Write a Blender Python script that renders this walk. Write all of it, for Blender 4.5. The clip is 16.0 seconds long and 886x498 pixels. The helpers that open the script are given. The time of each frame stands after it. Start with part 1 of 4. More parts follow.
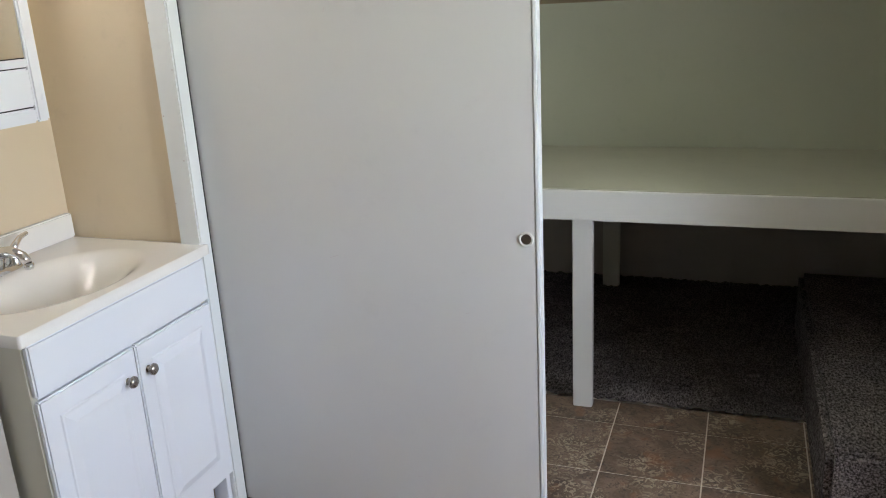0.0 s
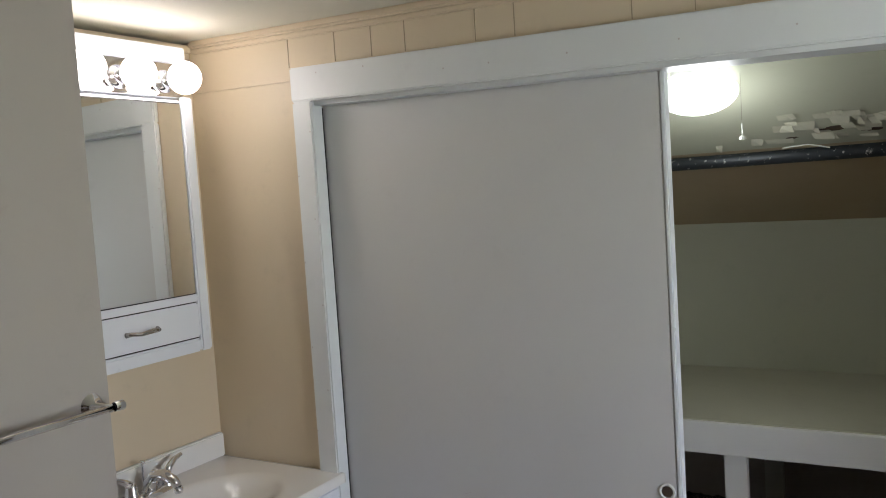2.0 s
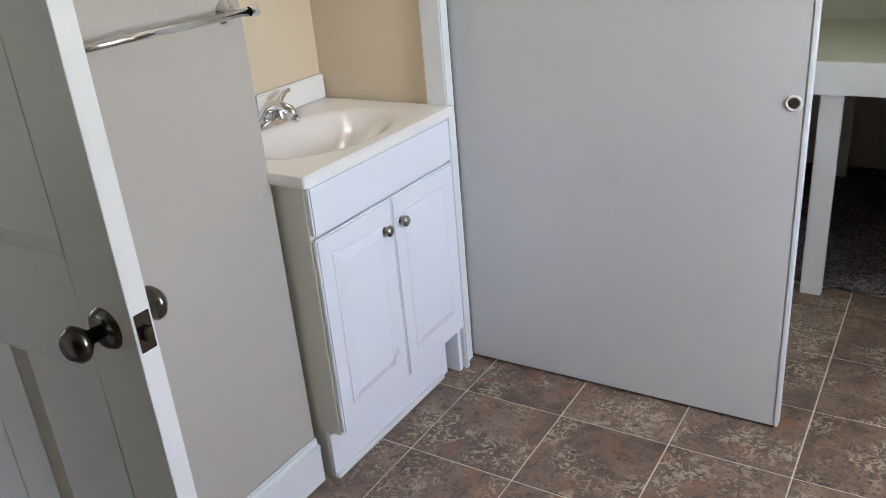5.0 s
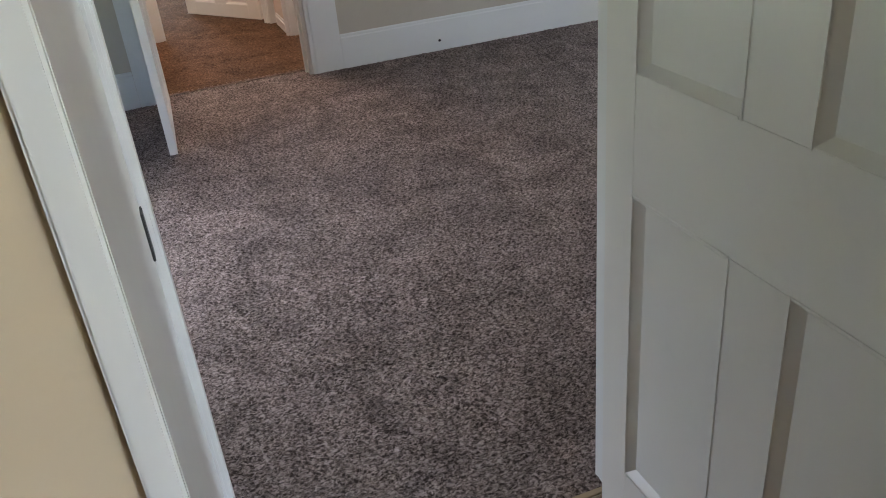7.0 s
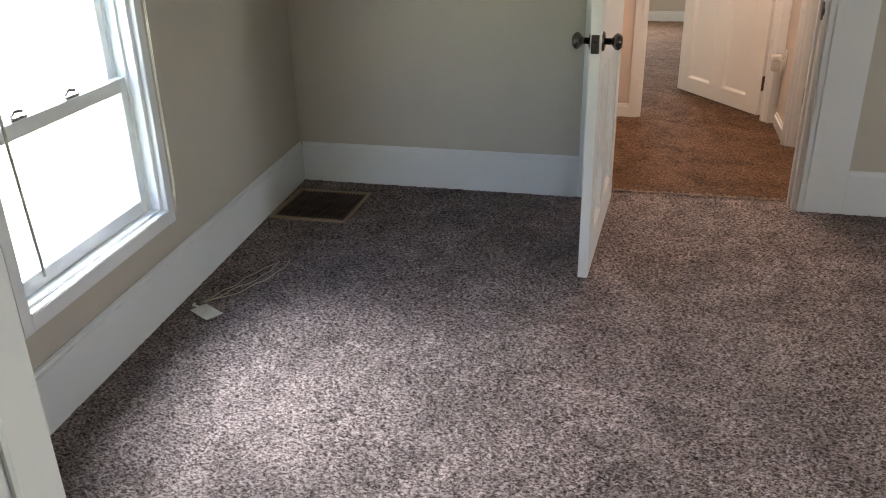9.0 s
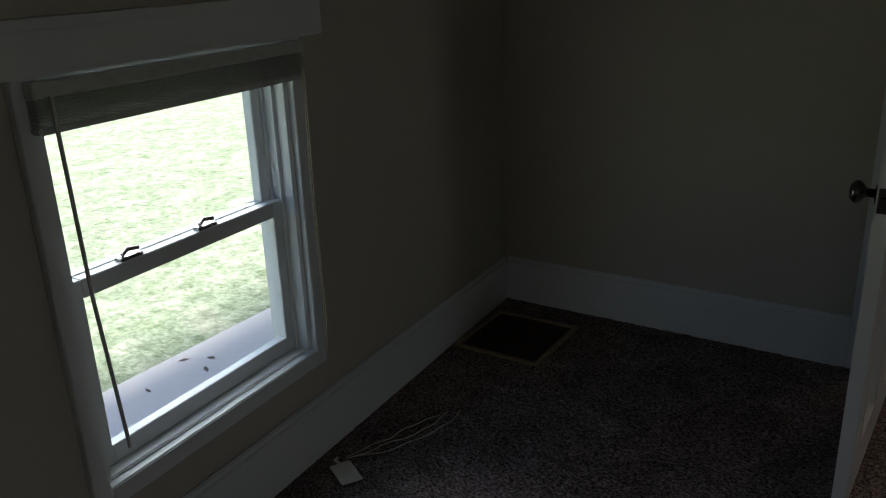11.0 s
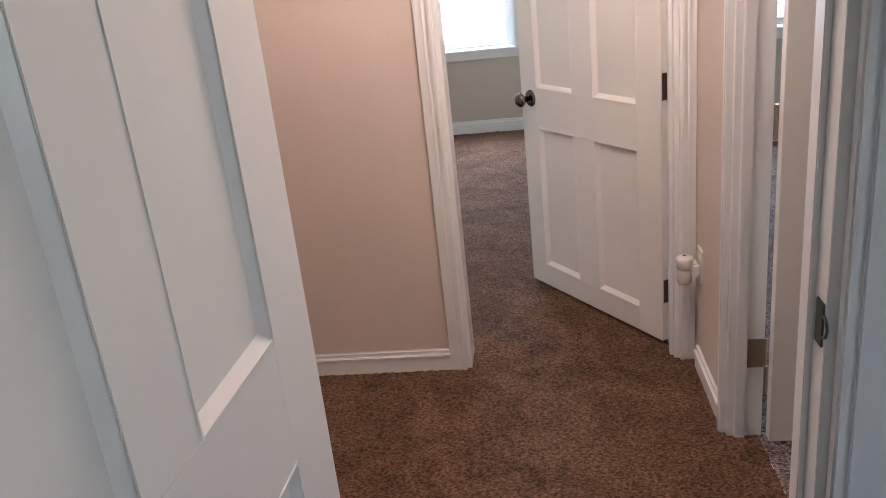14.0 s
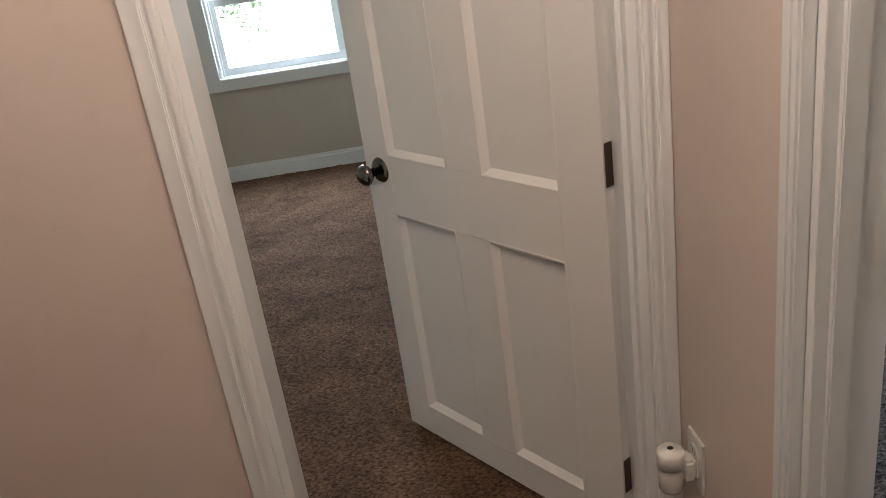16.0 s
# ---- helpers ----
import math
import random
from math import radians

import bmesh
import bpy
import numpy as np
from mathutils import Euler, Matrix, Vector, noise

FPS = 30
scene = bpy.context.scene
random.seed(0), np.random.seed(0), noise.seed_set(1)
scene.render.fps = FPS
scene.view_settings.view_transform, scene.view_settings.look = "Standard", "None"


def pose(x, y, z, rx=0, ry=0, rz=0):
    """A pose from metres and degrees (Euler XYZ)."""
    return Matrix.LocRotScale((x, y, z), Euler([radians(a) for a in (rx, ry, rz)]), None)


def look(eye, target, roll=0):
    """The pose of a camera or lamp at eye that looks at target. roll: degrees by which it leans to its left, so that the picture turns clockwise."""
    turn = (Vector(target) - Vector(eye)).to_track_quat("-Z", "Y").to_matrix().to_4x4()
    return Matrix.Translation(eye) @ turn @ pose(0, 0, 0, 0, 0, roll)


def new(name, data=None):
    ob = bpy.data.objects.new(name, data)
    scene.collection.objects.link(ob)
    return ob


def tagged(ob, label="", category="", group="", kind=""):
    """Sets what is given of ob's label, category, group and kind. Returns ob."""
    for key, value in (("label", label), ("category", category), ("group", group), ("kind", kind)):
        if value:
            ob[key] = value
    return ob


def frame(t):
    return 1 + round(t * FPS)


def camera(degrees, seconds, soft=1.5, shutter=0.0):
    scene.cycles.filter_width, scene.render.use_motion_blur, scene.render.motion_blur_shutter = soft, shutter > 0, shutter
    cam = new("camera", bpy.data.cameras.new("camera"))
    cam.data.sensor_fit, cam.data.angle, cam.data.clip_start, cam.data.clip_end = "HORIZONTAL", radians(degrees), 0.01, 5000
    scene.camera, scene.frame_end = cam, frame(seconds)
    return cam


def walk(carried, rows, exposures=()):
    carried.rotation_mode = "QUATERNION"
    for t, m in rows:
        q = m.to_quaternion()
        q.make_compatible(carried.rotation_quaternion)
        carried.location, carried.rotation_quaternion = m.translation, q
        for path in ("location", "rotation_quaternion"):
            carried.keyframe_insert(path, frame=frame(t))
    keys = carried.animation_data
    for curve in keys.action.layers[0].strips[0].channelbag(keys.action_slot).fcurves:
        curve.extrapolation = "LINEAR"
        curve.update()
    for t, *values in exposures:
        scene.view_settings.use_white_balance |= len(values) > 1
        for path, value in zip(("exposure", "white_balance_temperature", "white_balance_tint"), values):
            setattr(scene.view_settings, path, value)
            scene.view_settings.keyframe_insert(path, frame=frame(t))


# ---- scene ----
cam = camera(56.8, 16.0, soft=1.0)
PATH = [
    (0, (1.28, -1.627, 1.441), (0.607, 0.16, 0.847), -3.1),
    (0.5, (1.295, -1.655, 1.486), (0.464, 0.113, 1.058), -2.8),
    (1, (1.275, -1.635, 1.511), (0.298, 0.076, 1.167), -3.9),
    (1.5, (1.294, -1.601, 1.547), (0.265, 0.1, 1.328), -4.5),
    (2, (1.324, -1.592, 1.575), (0.304, 0.123, 1.436), -3.7),
    (2.5, (1.333, -1.601, 1.57), (0.318, 0.119, 1.467), -3.2),
    (3, (1.334, -1.594, 1.561), (0.318, 0.125, 1.454), -3.5),
    (3.2, (1.33, -1.593, 1.551), (0.315, 0.127, 1.437), -3.5),
    (5.3, (1.05, -1.845, 1.348), (0.03, -0.364, 0.472), -4.9),
    (5.5, (1.001, -1.891, 1.334), (-0.059, -0.454, 0.433), -5.3),
    (6, (0.852, -1.865, 1.319), (-0.451, -0.691, 0.36), -6.4),
    (6.5, (0.693, -1.805, 1.336), (-0.854, -0.976, 0.377), -7.0),
    (7, (0.501, -1.812, 1.317), (-1.159, -1.249, 0.352), -5.6),
    (7.5, (0.241, -1.803, 1.328), (-1.425, -1.263, 0.362), -5.2),
    (8, (0.008, -1.704, 1.32), (-1.695, -1.338, 0.337), -4.5),
    (8.5, (-0.218, -1.610, 1.350), (-2.003, -1.729, 0.462), -1.6),
    (9, (-0.446, -1.626, 1.345), (-2.215, -2.072, 0.526), -1.2),
    (9.2, (-0.535, -1.636, 1.345), (-2.295, -2.153, 0.548), -0.9),
    (11.5, (-1.300, -1.694, 1.431), (-2.86, -2.755, 0.768), -2.3),
    (12, (-1.526, -1.728, 1.436), (-3.162, -2.663, 0.764), -2.6),
    (12.5, (-1.802, -1.615, 1.392), (-3.545, -2.299, 0.69), -2.2),
    (13, (-2.123, -1.496, 1.424), (-3.92, -2.016, 0.717), -1.8),
    (13.5, (-2.53, -1.467, 1.434), (-4.381, -1.788, 0.747), -4.4),
    (14, (-2.916, -1.369, 1.435), (-4.776, -1.605, 0.737), -6.2),
    (14.5, (-3.237, -1.332, 1.453), (-5.095, -1.535, 0.742), -4.5),
    (15, (-3.571, -1.363, 1.44), (-5.428, -1.553, 0.721), -5.7),
    (15.5, (-3.853, -1.407, 1.448), (-5.707, -1.392, 0.697), -7.9),
    (16, (-4.173, -1.351, 1.411), (-6.021, -1.251, 0.652), -8.4),
]
EXPOSURES = [
    (0, 4.15, 6200, 16),
    (0.6, 3.85, 6200, 16),
    (1.0, 3.5, 6200, 17),
    (1.5, 3.2, 6200, 18),
    (2.0, 3.2, 6200, 18),
    (2.5, 2.95, 6200, 18),
    (3.2, 3.05, 6200, 18),
    (5.3, 4.2, 6050, 18),
    (6.2, 3.85, 6100, 14),
    (7.5, 4.45, 6500, 16),
    (9.2, 4.25, 6700, 16),
    (11.3, 1.05, 6500, 12),
    (11.95, 1.25, 6500, 12),
    (12.4, 3.65, 7000, 22),
    (12.8, 4.2, 6600, 18),
    (13.4, 4.25, 5350, 15),
    (14.1, 3.9, 5700, 17),
    (14.5, 3.75, 5800, 17),
    (15.0, 3.85, 5750, 15),
    (16.0, 3.3, 5750, 8),
]
walk(cam, [(t, look(eye, target, roll)) for t, eye, target, roll in PATH], EXPOSURES)

# ---- world and light ----
SUN_ELEVATION, SUN_ROTATION = radians(62), radians(9)
world = bpy.data.worlds.new("sky")
scene.world = world
world.use_nodes = True
wn = world.node_tree.nodes
sky = wn.new("ShaderNodeTexSky")
sky.sky_type, sky.sun_disc = "NISHITA", False
sky.sun_elevation, sky.sun_rotation = SUN_ELEVATION, SUN_ROTATION
sky.air_density, sky.dust_density = 1.0, 2.0
world.node_tree.links.new(sky.outputs[0], wn["Background"].inputs[0])
wn["Background"].inputs[1].default_value = 0.13

sun = new("sun", bpy.data.lights.new("sun", "SUN"))
sun.data.energy, sun.data.angle, sun.data.color = 5.0, radians(12), (1.0, 0.96, 0.9)
sun.matrix_world = look((0, 0, 10), (-0.8, -5.3, 0))


def area(name, place, towards, wide, high, watts, colour=(1, 1, 1)):
    lamp = new(name, bpy.data.lights.new(name, "AREA"))
    lamp.data.shape, lamp.data.size, lamp.data.size_y = "RECTANGLE", wide, high
    lamp.data.energy, lamp.data.color = watts, colour
    lamp.matrix_world = look(place, towards)
    return lamp


def bulb_light(name, place, watts, radius, colour=(1, 1, 1)):
    lamp = new(name, bpy.data.lights.new(name, "POINT"))
    lamp.data.energy, lamp.data.shadow_soft_size, lamp.data.color = watts, radius, colour
    lamp.location = place
    return lamp


DAY = (0.93, 0.97, 1.0)
south_light = area("window_light_bedroom", (-2.36, -3.34, 0.80), (-2.06, -2.34, 0.10), 0.58, 0.55, 0.85, DAY)
south_light.data.spread = radians(85)
area("window_light_bedroom_north", (-2.0, 2.58, 1.2), (-2.2, -1, 0.2), 0.75, 0.85, 1.8, DAY)
area("window_light_room_b", (-9.44, -1.864, 1.08), (-6, -1.7, 0.2), 0.75, 0.85, 6, DAY)
# lamp at the assumed side room window, added to brighten that room
area("window_light_room_c", (-8.50, 0.35, 1.18), (-5, 0.3, 0.3), 0.75, 0.85, 3.0, DAY)
area("window_light_bathroom", (2.72, -0.60, 1.32), (1.1, 0.30, 0.6), 0.72, 0.85, 2.4, DAY)
bulb_light("hall_lamp_light", (-4.85, -1.35, 2.12), 3.2, 0.24, (1.0, 0.73, 0.56))

# ---- materials ----


class Shader:
    """A node material with a few short ways of wiring it."""

    def __init__(self, name, rough=0.5, metal=0.0, spec=0.5):
        self.mat = bpy.data.materials.new(name)
        self.mat.use_nodes = True
        self.nt = self.mat.node_tree
        self.bsdf = self.nt.nodes["Principled BSDF"]
        self.bsdf.inputs["Roughness"].default_value = rough
        self.bsdf.inputs["Metallic"].default_value = metal
        self.bsdf.inputs["Specular IOR Level"].default_value = spec
        self.co = self.node("ShaderNodeTexCoord").outputs["Object"]
        self.world = self.node("ShaderNodeNewGeometry").outputs["Position"]

    def node(self, kind, **values):
        n = self.nt.nodes.new(kind)
        for key, value in values.items():
            if key in n.inputs:
                n.inputs[key].default_value = value
        return n

    def link(self, a, b):
        self.nt.links.new(a, b)

    def noise(self, scale, detail=3.0, rough=0.5, where=None, stretch=None, distortion=0.0):
        n = self.node("ShaderNodeTexNoise", Scale=scale, Detail=detail, Roughness=rough, Distortion=distortion)
        source = where or self.world
        if stretch:
            m = self.node("ShaderNodeMapping", Scale=stretch)
            self.link(source, m.inputs["Vector"])
            source = m.outputs[0]
        self.link(source, n.inputs["Vector"])
        return n.outputs["Fac"]

    def ramp(self, fac, stops):
        r = self.node("ShaderNodeValToRGB")
        while len(r.color_ramp.elements) < len(stops):
            r.color_ramp.elements.new(0.5)
        for e, (pos, col) in zip(r.color_ramp.elements, stops):
            e.position, e.color = pos, (*col, 1) if len(col) == 3 else col
        self.link(fac, r.inputs[0])
        return r.outputs[0]

    def mix(self, fac, a, b, blend="MIX"):
        m = self.nt.nodes.new("ShaderNodeMix")
        m.data_type, m.blend_type = "RGBA", blend
        for value, slot in ((fac, 0), (a, 6), (b, 7)):
            if hasattr(value, "links"):
                self.link(value, m.inputs[slot])
            else:
                m.inputs[slot].default_value = (*value, 1) if slot else value
        return m.outputs[2]

    def colour(self, value):
        if hasattr(value, "links"):
            self.link(value, self.bsdf.inputs["Base Color"])
        else:
            self.bsdf.inputs["Base Color"].default_value = (*value, 1)
        return self

    def rough(self, fac, low, high):
        m = self.node("ShaderNodeMapRange")
        m.inputs["To Min"].default_value, m.inputs["To Max"].default_value = low, high
        self.link(fac, m.inputs["Value"])
        self.link(m.outputs[0], self.bsdf.inputs["Roughness"])
        return self

    def bump(self, height, strength, distance):
        b = self.node("ShaderNodeBump")
        b.inputs["Strength"].default_value, b.inputs["Distance"].default_value = strength, distance
        self.link(height, b.inputs["Height"])
        self.link(b.outputs[0], self.bsdf.inputs["Normal"])
        return self


def paint(name, base, rough=0.5, wear=0.08, bump=0.25, grain=220):
    """Wall or wood paint: faint clouds of tone, smudges, roller or brush texture."""
    s = Shader(name, rough)
    dark = tuple(c * (1 - wear) for c in base)
    cloud = s.ramp(s.noise(2.2, 4), [(0.35, dark), (0.65, base)])
    smudge = s.ramp(s.noise(14, 6, 0.7), [(0.28, tuple(c * (1 - 1.5 * wear) for c in base)), (0.42, base)])
    s.colour(s.mix(0.4, cloud, smudge))
    s.rough(s.noise(9), rough - 0.08, rough + 0.1)
    s.bump(s.noise(grain, 3, 0.6), bump, 0.0006)
    return s.mat


M = {}
M["cream"] = paint("cream wall paint", (0.72, 0.60, 0.43), 0.45)
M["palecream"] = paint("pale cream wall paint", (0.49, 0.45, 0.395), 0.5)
M["greige"] = paint("greige wall paint", (0.54, 0.50, 0.43), 0.6, 0.06)
M["hall"] = paint("peach cream hall paint", (0.645, 0.565, 0.505), 0.55)
M["ceiling"] = paint("ceiling paint", (0.72, 0.69, 0.58), 0.7)
M["white"] = paint("white semi-gloss trim paint", (0.78, 0.80, 0.80), 0.32, 0.05, 0.3, 60)
M["doorwhite"] = paint("white door paint", (0.78, 0.77, 0.74), 0.34, 0.05, 0.3, 60)
M["slab"] = paint("off-white sliding door paint", (0.66, 0.65, 0.63), 0.42, 0.05, 0.15, 120)
M["vanity"] = paint("white thermofoil", (0.80, 0.82, 0.86), 0.3, 0.02, 0.05)
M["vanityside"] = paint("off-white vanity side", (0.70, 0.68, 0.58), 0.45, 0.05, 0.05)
M["marble"] = paint("cultured marble", (0.84, 0.82, 0.78), 0.10, 0.03, 0.0)
M["benchtop"] = paint("olive cream painted board", (0.52, 0.51, 0.40), 0.5, 0.12)
M["greenwall"] = paint("pale green closet paint", (0.47, 0.48, 0.37), 0.5, 0.08, 0.4, 30)
M["tan"] = paint("tan closet paint", (0.42, 0.33, 0.22), 0.55, 0.1)
# very dark colour that soaks up bounced light, for the unseen south wall
M["lightsink"] = paint("dark brown bounce-absorbing paint", (0.12, 0.085, 0.05), 0.6, 0.1)
M["dim"] = paint("plain closet plaster", (0.62, 0.57, 0.56), 0.6, 0.1)


def plain(name, colour, rough=0.4, metal=0.0):
    s = Shader(name, rough, metal)
    s.colour(s.ramp(s.noise(40, 4), [(0.3, tuple(c * 0.85 for c in colour)), (0.7, colour)]))
    s.rough(s.noise(60), max(rough - 0.06, 0.02), rough + 0.08)
    return s.mat


M["chrome"] = plain("polished chrome", (0.82, 0.83, 0.85), 0.08, 1.0)
M["nickel"] = plain("brushed nickel", (0.42, 0.39, 0.36), 0.25, 1.0)
M["dark"] = plain("dark gap", (0.02, 0.02, 0.02), 0.8)
M["plastic"] = plain("white plastic", (0.75, 0.75, 0.70), 0.35)
M["brass"] = plain("worn brass-grey hinge metal", (0.35, 0.31, 0.24), 0.35, 0.9)
M["vent"] = plain("brown painted grille metal", (0.09, 0.055, 0.035), 0.5, 0.3)
M["ventrim"] = plain("tan painted grille frame", (0.36, 0.27, 0.18), 0.5, 0.2)
M["blind"] = plain("off-white vinyl slat", (0.62, 0.63, 0.60), 0.4)
M["grout"] = plain("pale tile joint", (0.80, 0.73, 0.62), 0.8)
M["concrete"] = plain("weathered pale concrete", (0.66, 0.64, 0.63), 0.9)
M["cord"] = plain("cream cord", (0.55, 0.50, 0.38), 0.7)


def mirror_material():
    s = Shader("mirror glass", 0.02, 1.0)
    s.colour((0.86, 0.88, 0.87))
    return s.mat


def glass_material():
    s = Shader("window glass", 0.0)
    s.nt.nodes.remove(s.bsdf)
    clear, gloss, mix = (s.node(k) for k in ("ShaderNodeBsdfTransparent", "ShaderNodeBsdfGlossy", "ShaderNodeMixShader"))
    mix.inputs[0].default_value = 0.06
    clear.inputs[0].default_value = (0.96, 0.98, 0.97, 1)
    gloss.inputs["Roughness"].default_value = 0.02
    s.link(clear.outputs[0], mix.inputs[1])
    s.link(gloss.outputs[0], mix.inputs[2])
    s.link(mix.outputs[0], s.nt.nodes["Material Output"].inputs[0])
    return s.mat


def glow_material(name, colour, strength):
    s = Shader(name, 0.3)
    s.colour((0.9, 0.9, 0.88))
    s.bsdf.inputs["Emission Color"].default_value = (*colour, 1)
    s.bsdf.inputs["Emission Strength"].default_value = strength
    return s.mat


M["mirror"], M["glass"] = mirror_material(), glass_material()
M["bulb"] = glow_material("lit frosted globe bulb", (1.0, 0.93, 0.84), 1.15)
M["halldome"] = glow_material("lit frosted dome", (1.0, 0.80, 0.62), 0.5)
M["globeclear"] = plain("milky clear plastic", (0.62, 0.60, 0.55), 0.15)
M["globe"] = glow_material("lit opal ceiling globe", (0.93, 1.0, 0.92), 0.38)


def tile_material():
    s = Shader("mottled brown stone-look tile", 0.38)
    rnd = s.node("ShaderNodeObjectInfo").outputs["Random"]
    shift = s.node("ShaderNodeVectorMath")
    shift.operation = "ADD"
    comb = s.node("ShaderNodeCombineXYZ")
    mul = s.node("ShaderNodeMath")
    mul.operation = "MULTIPLY"
    mul.inputs[1].default_value = 37.0
    s.link(rnd, mul.inputs[0])
    s.link(mul.outputs[0], comb.inputs[2])
    s.link(s.world, shift.inputs[0])
    s.link(comb.outputs[0], shift.inputs[1])
    at = shift.outputs[0]
    base = s.ramp(s.noise(8, 5, 0.6, at, distortion=0.8), [(0.30, (0.095, 0.062, 0.045)), (0.5, (0.190, 0.127, 0.090)), (0.72, (0.29, 0.205, 0.150))])
    flakes = s.noise(34, 3, 0.6, at, distortion=2.2)
    cluster = s.ramp(s.noise(7, 2, 0.5, at), [(0.47, (0.12, 0.12, 0.12)), (0.62, (1, 1, 1))])
    pale = s.mix(1.0, s.ramp(flakes, [(0.51, (0, 0, 0)), (0.55, (0.95, 0.95, 0.95))]), cluster, "MULTIPLY")
    c = s.mix(pale, base, (0.46, 0.38, 0.27))
    dark = s.ramp(s.noise(42, 3, 0.6, at, distortion=1.8), [(0.38, (0.75, 0.75, 0.75)), (0.44, (0, 0, 0))])
    c = s.mix(dark, c, (0.070, 0.050, 0.044))
    rust = s.ramp(s.noise(11, 3, 0.5, at), [(0.58, (0, 0, 0)), (0.70, (0.6, 0.6, 0.6))])
    s.colour(s.mix(rust, c, (0.30, 0.135, 0.065)))
    s.rough(s.noise(25), 0.28, 0.5)
    s.bump(flakes, 0.25, 0.001)
    return s.mat


M["tile"] = tile_material()


def carpet_material(name, low, mid, high, fleck=170.0):
    s = Shader(name, 0.95, spec=0.1)
    speck = s.noise(fleck, 2, 0.6, stretch=(1.0, 0.55, 1.0), distortion=0.5)
    c = s.ramp(speck, [(0.36, low), (0.5, mid), (0.64, high)])
    cloud = s.ramp(s.noise(5.0, 5, 0.65, distortion=0.8), [(0.34, (0.62, 0.62, 0.62)), (0.66, (1.15, 1.15, 1.15))])
    s.colour(s.mix(1.0, c, cloud, "MULTIPLY"))
    s.bump(speck, 0.75, 0.007)
    return s.mat


M["carpet"] = carpet_material("speckled taupe carpet", (0.055, 0.044, 0.041), (0.215, 0.176, 0.168), (0.43, 0.365, 0.357), 165.0)
M["carpetdark"] = carpet_material("charcoal closet carpet", (0.034, 0.029, 0.028), (0.135, 0.116, 0.113), (0.29, 0.255, 0.25), 165.0)
M["carpet2"] = carpet_material("brown plush carpet", (0.064, 0.036, 0.022), (0.130, 0.076, 0.047), (0.21, 0.134, 0.086), 150.0)


def grass_material():
    s = Shader("mown grass", 0.9, spec=0.1)
    c = s.ramp(s.noise(3.5, 6, 0.75), [(0.32, (0.20, 0.27, 0.15)), (0.5, (0.37, 0.45, 0.34)), (0.64, (0.70, 0.68, 0.60))])
    blades = s.noise(34, 6, 0.8, stretch=(1.0, 0.55, 1.0), distortion=0.6)
    tuft = s.ramp(s.noise(11, 5, 0.8), [(0.36, (0.5, 0.55, 0.45)), (0.6, (1.2, 1.2, 1.1))])
    c = s.mix(0.5, c, s.ramp(blades, [(0.38, (0.12, 0.17, 0.09)), (0.62, (0.62, 0.67, 0.56))]))
    s.colour(s.mix(0.8, c, tuft, "MULTIPLY"))
    s.bump(blades, 0.9, 0.03)
    return s.mat


M["bronze"] = plain("dark bronze hinge metal", (0.10, 0.075, 0.06), 0.4, 0.7)
M["knobmetal"] = plain("dark satin nickel", (0.17, 0.155, 0.14), 0.2, 1.0)
M["seam"] = plain("worn pale carpet seam", (0.36, 0.28, 0.24), 0.95)
# strike plate nickel; the dark it reflects is put into the base colour
M["darknickel"] = plain("dark nickel with reflected dark in its colour", (0.07, 0.075, 0.075), 0.4, 0.6)
M["grass"] = grass_material()
M["leaf"] = plain("tree leaf", (0.09, 0.13, 0.05), 0.6)
M["bark"] = plain("grey bark", (0.14, 0.11, 0.09), 0.9)
M["rod"] = Shader("chipped dark iron pipe", 0.45, 0.4)
M["rod"].colour(M["rod"].ramp(M["rod"].noise(55, 5, 0.7), [(0.60, (0.03, 0.035, 0.04)), (0.68, (0.45, 0.45, 0.42))]))
M["rod"] = M["rod"].mat

# ---- mesh helpers ----


def box(bm, x0, x1, y0, y1, z0, z1, r=0.0):
    """A box, with its edges rounded by r."""
    x0, x1, y0, y1, z0, z1 = min(x0, x1), max(x0, x1), min(y0, y1), max(y0, y1), min(z0, z1), max(z0, z1)
    made = bmesh.ops.create_cube(bm, size=1.0)["verts"]
    for v in made:
        v.co = Vector(((x0 + x1) / 2 + v.co.x * (x1 - x0), (y0 + y1) / 2 + v.co.y * (y1 - y0), (z0 + z1) / 2 + v.co.z * (z1 - z0)))
    if r:
        edges = {e for v in made for e in v.link_edges}
        bmesh.ops.bevel(bm, geom=list(edges), offset=r, segments=2, affect="EDGES", clamp_overlap=True)
    return bm


def boxed(*args):
    return box(bmesh.new(), *args)


def lathe(bm, profile, m=Matrix(), steps=24):
    """Turns (radius, height) pairs about z, then places by m."""
    rings = []
    for r, h in profile:
        if r < 1e-6:
            rings.append([bm.verts.new(m @ Vector((0, 0, h)))])
        else:
            rings.append([bm.verts.new(m @ Vector((r * math.cos(2 * math.pi * k / steps), r * math.sin(2 * math.pi * k / steps), h))) for k in range(steps)])
    for a, b in zip(rings, rings[1:]):
        for k in range(steps):
            n = (k + 1) % steps
            if len(a) == 1 and len(b) > 1:
                bm.faces.new((a[0], b[n], b[k]))
            elif len(b) == 1 and len(a) > 1:
                bm.faces.new((a[k], a[n], b[0]))
            elif len(a) > 1:
                bm.faces.new((a[k], a[n], b[n], b[k]))
    bmesh.ops.recalc_face_normals(bm, faces=bm.faces)
    return bm


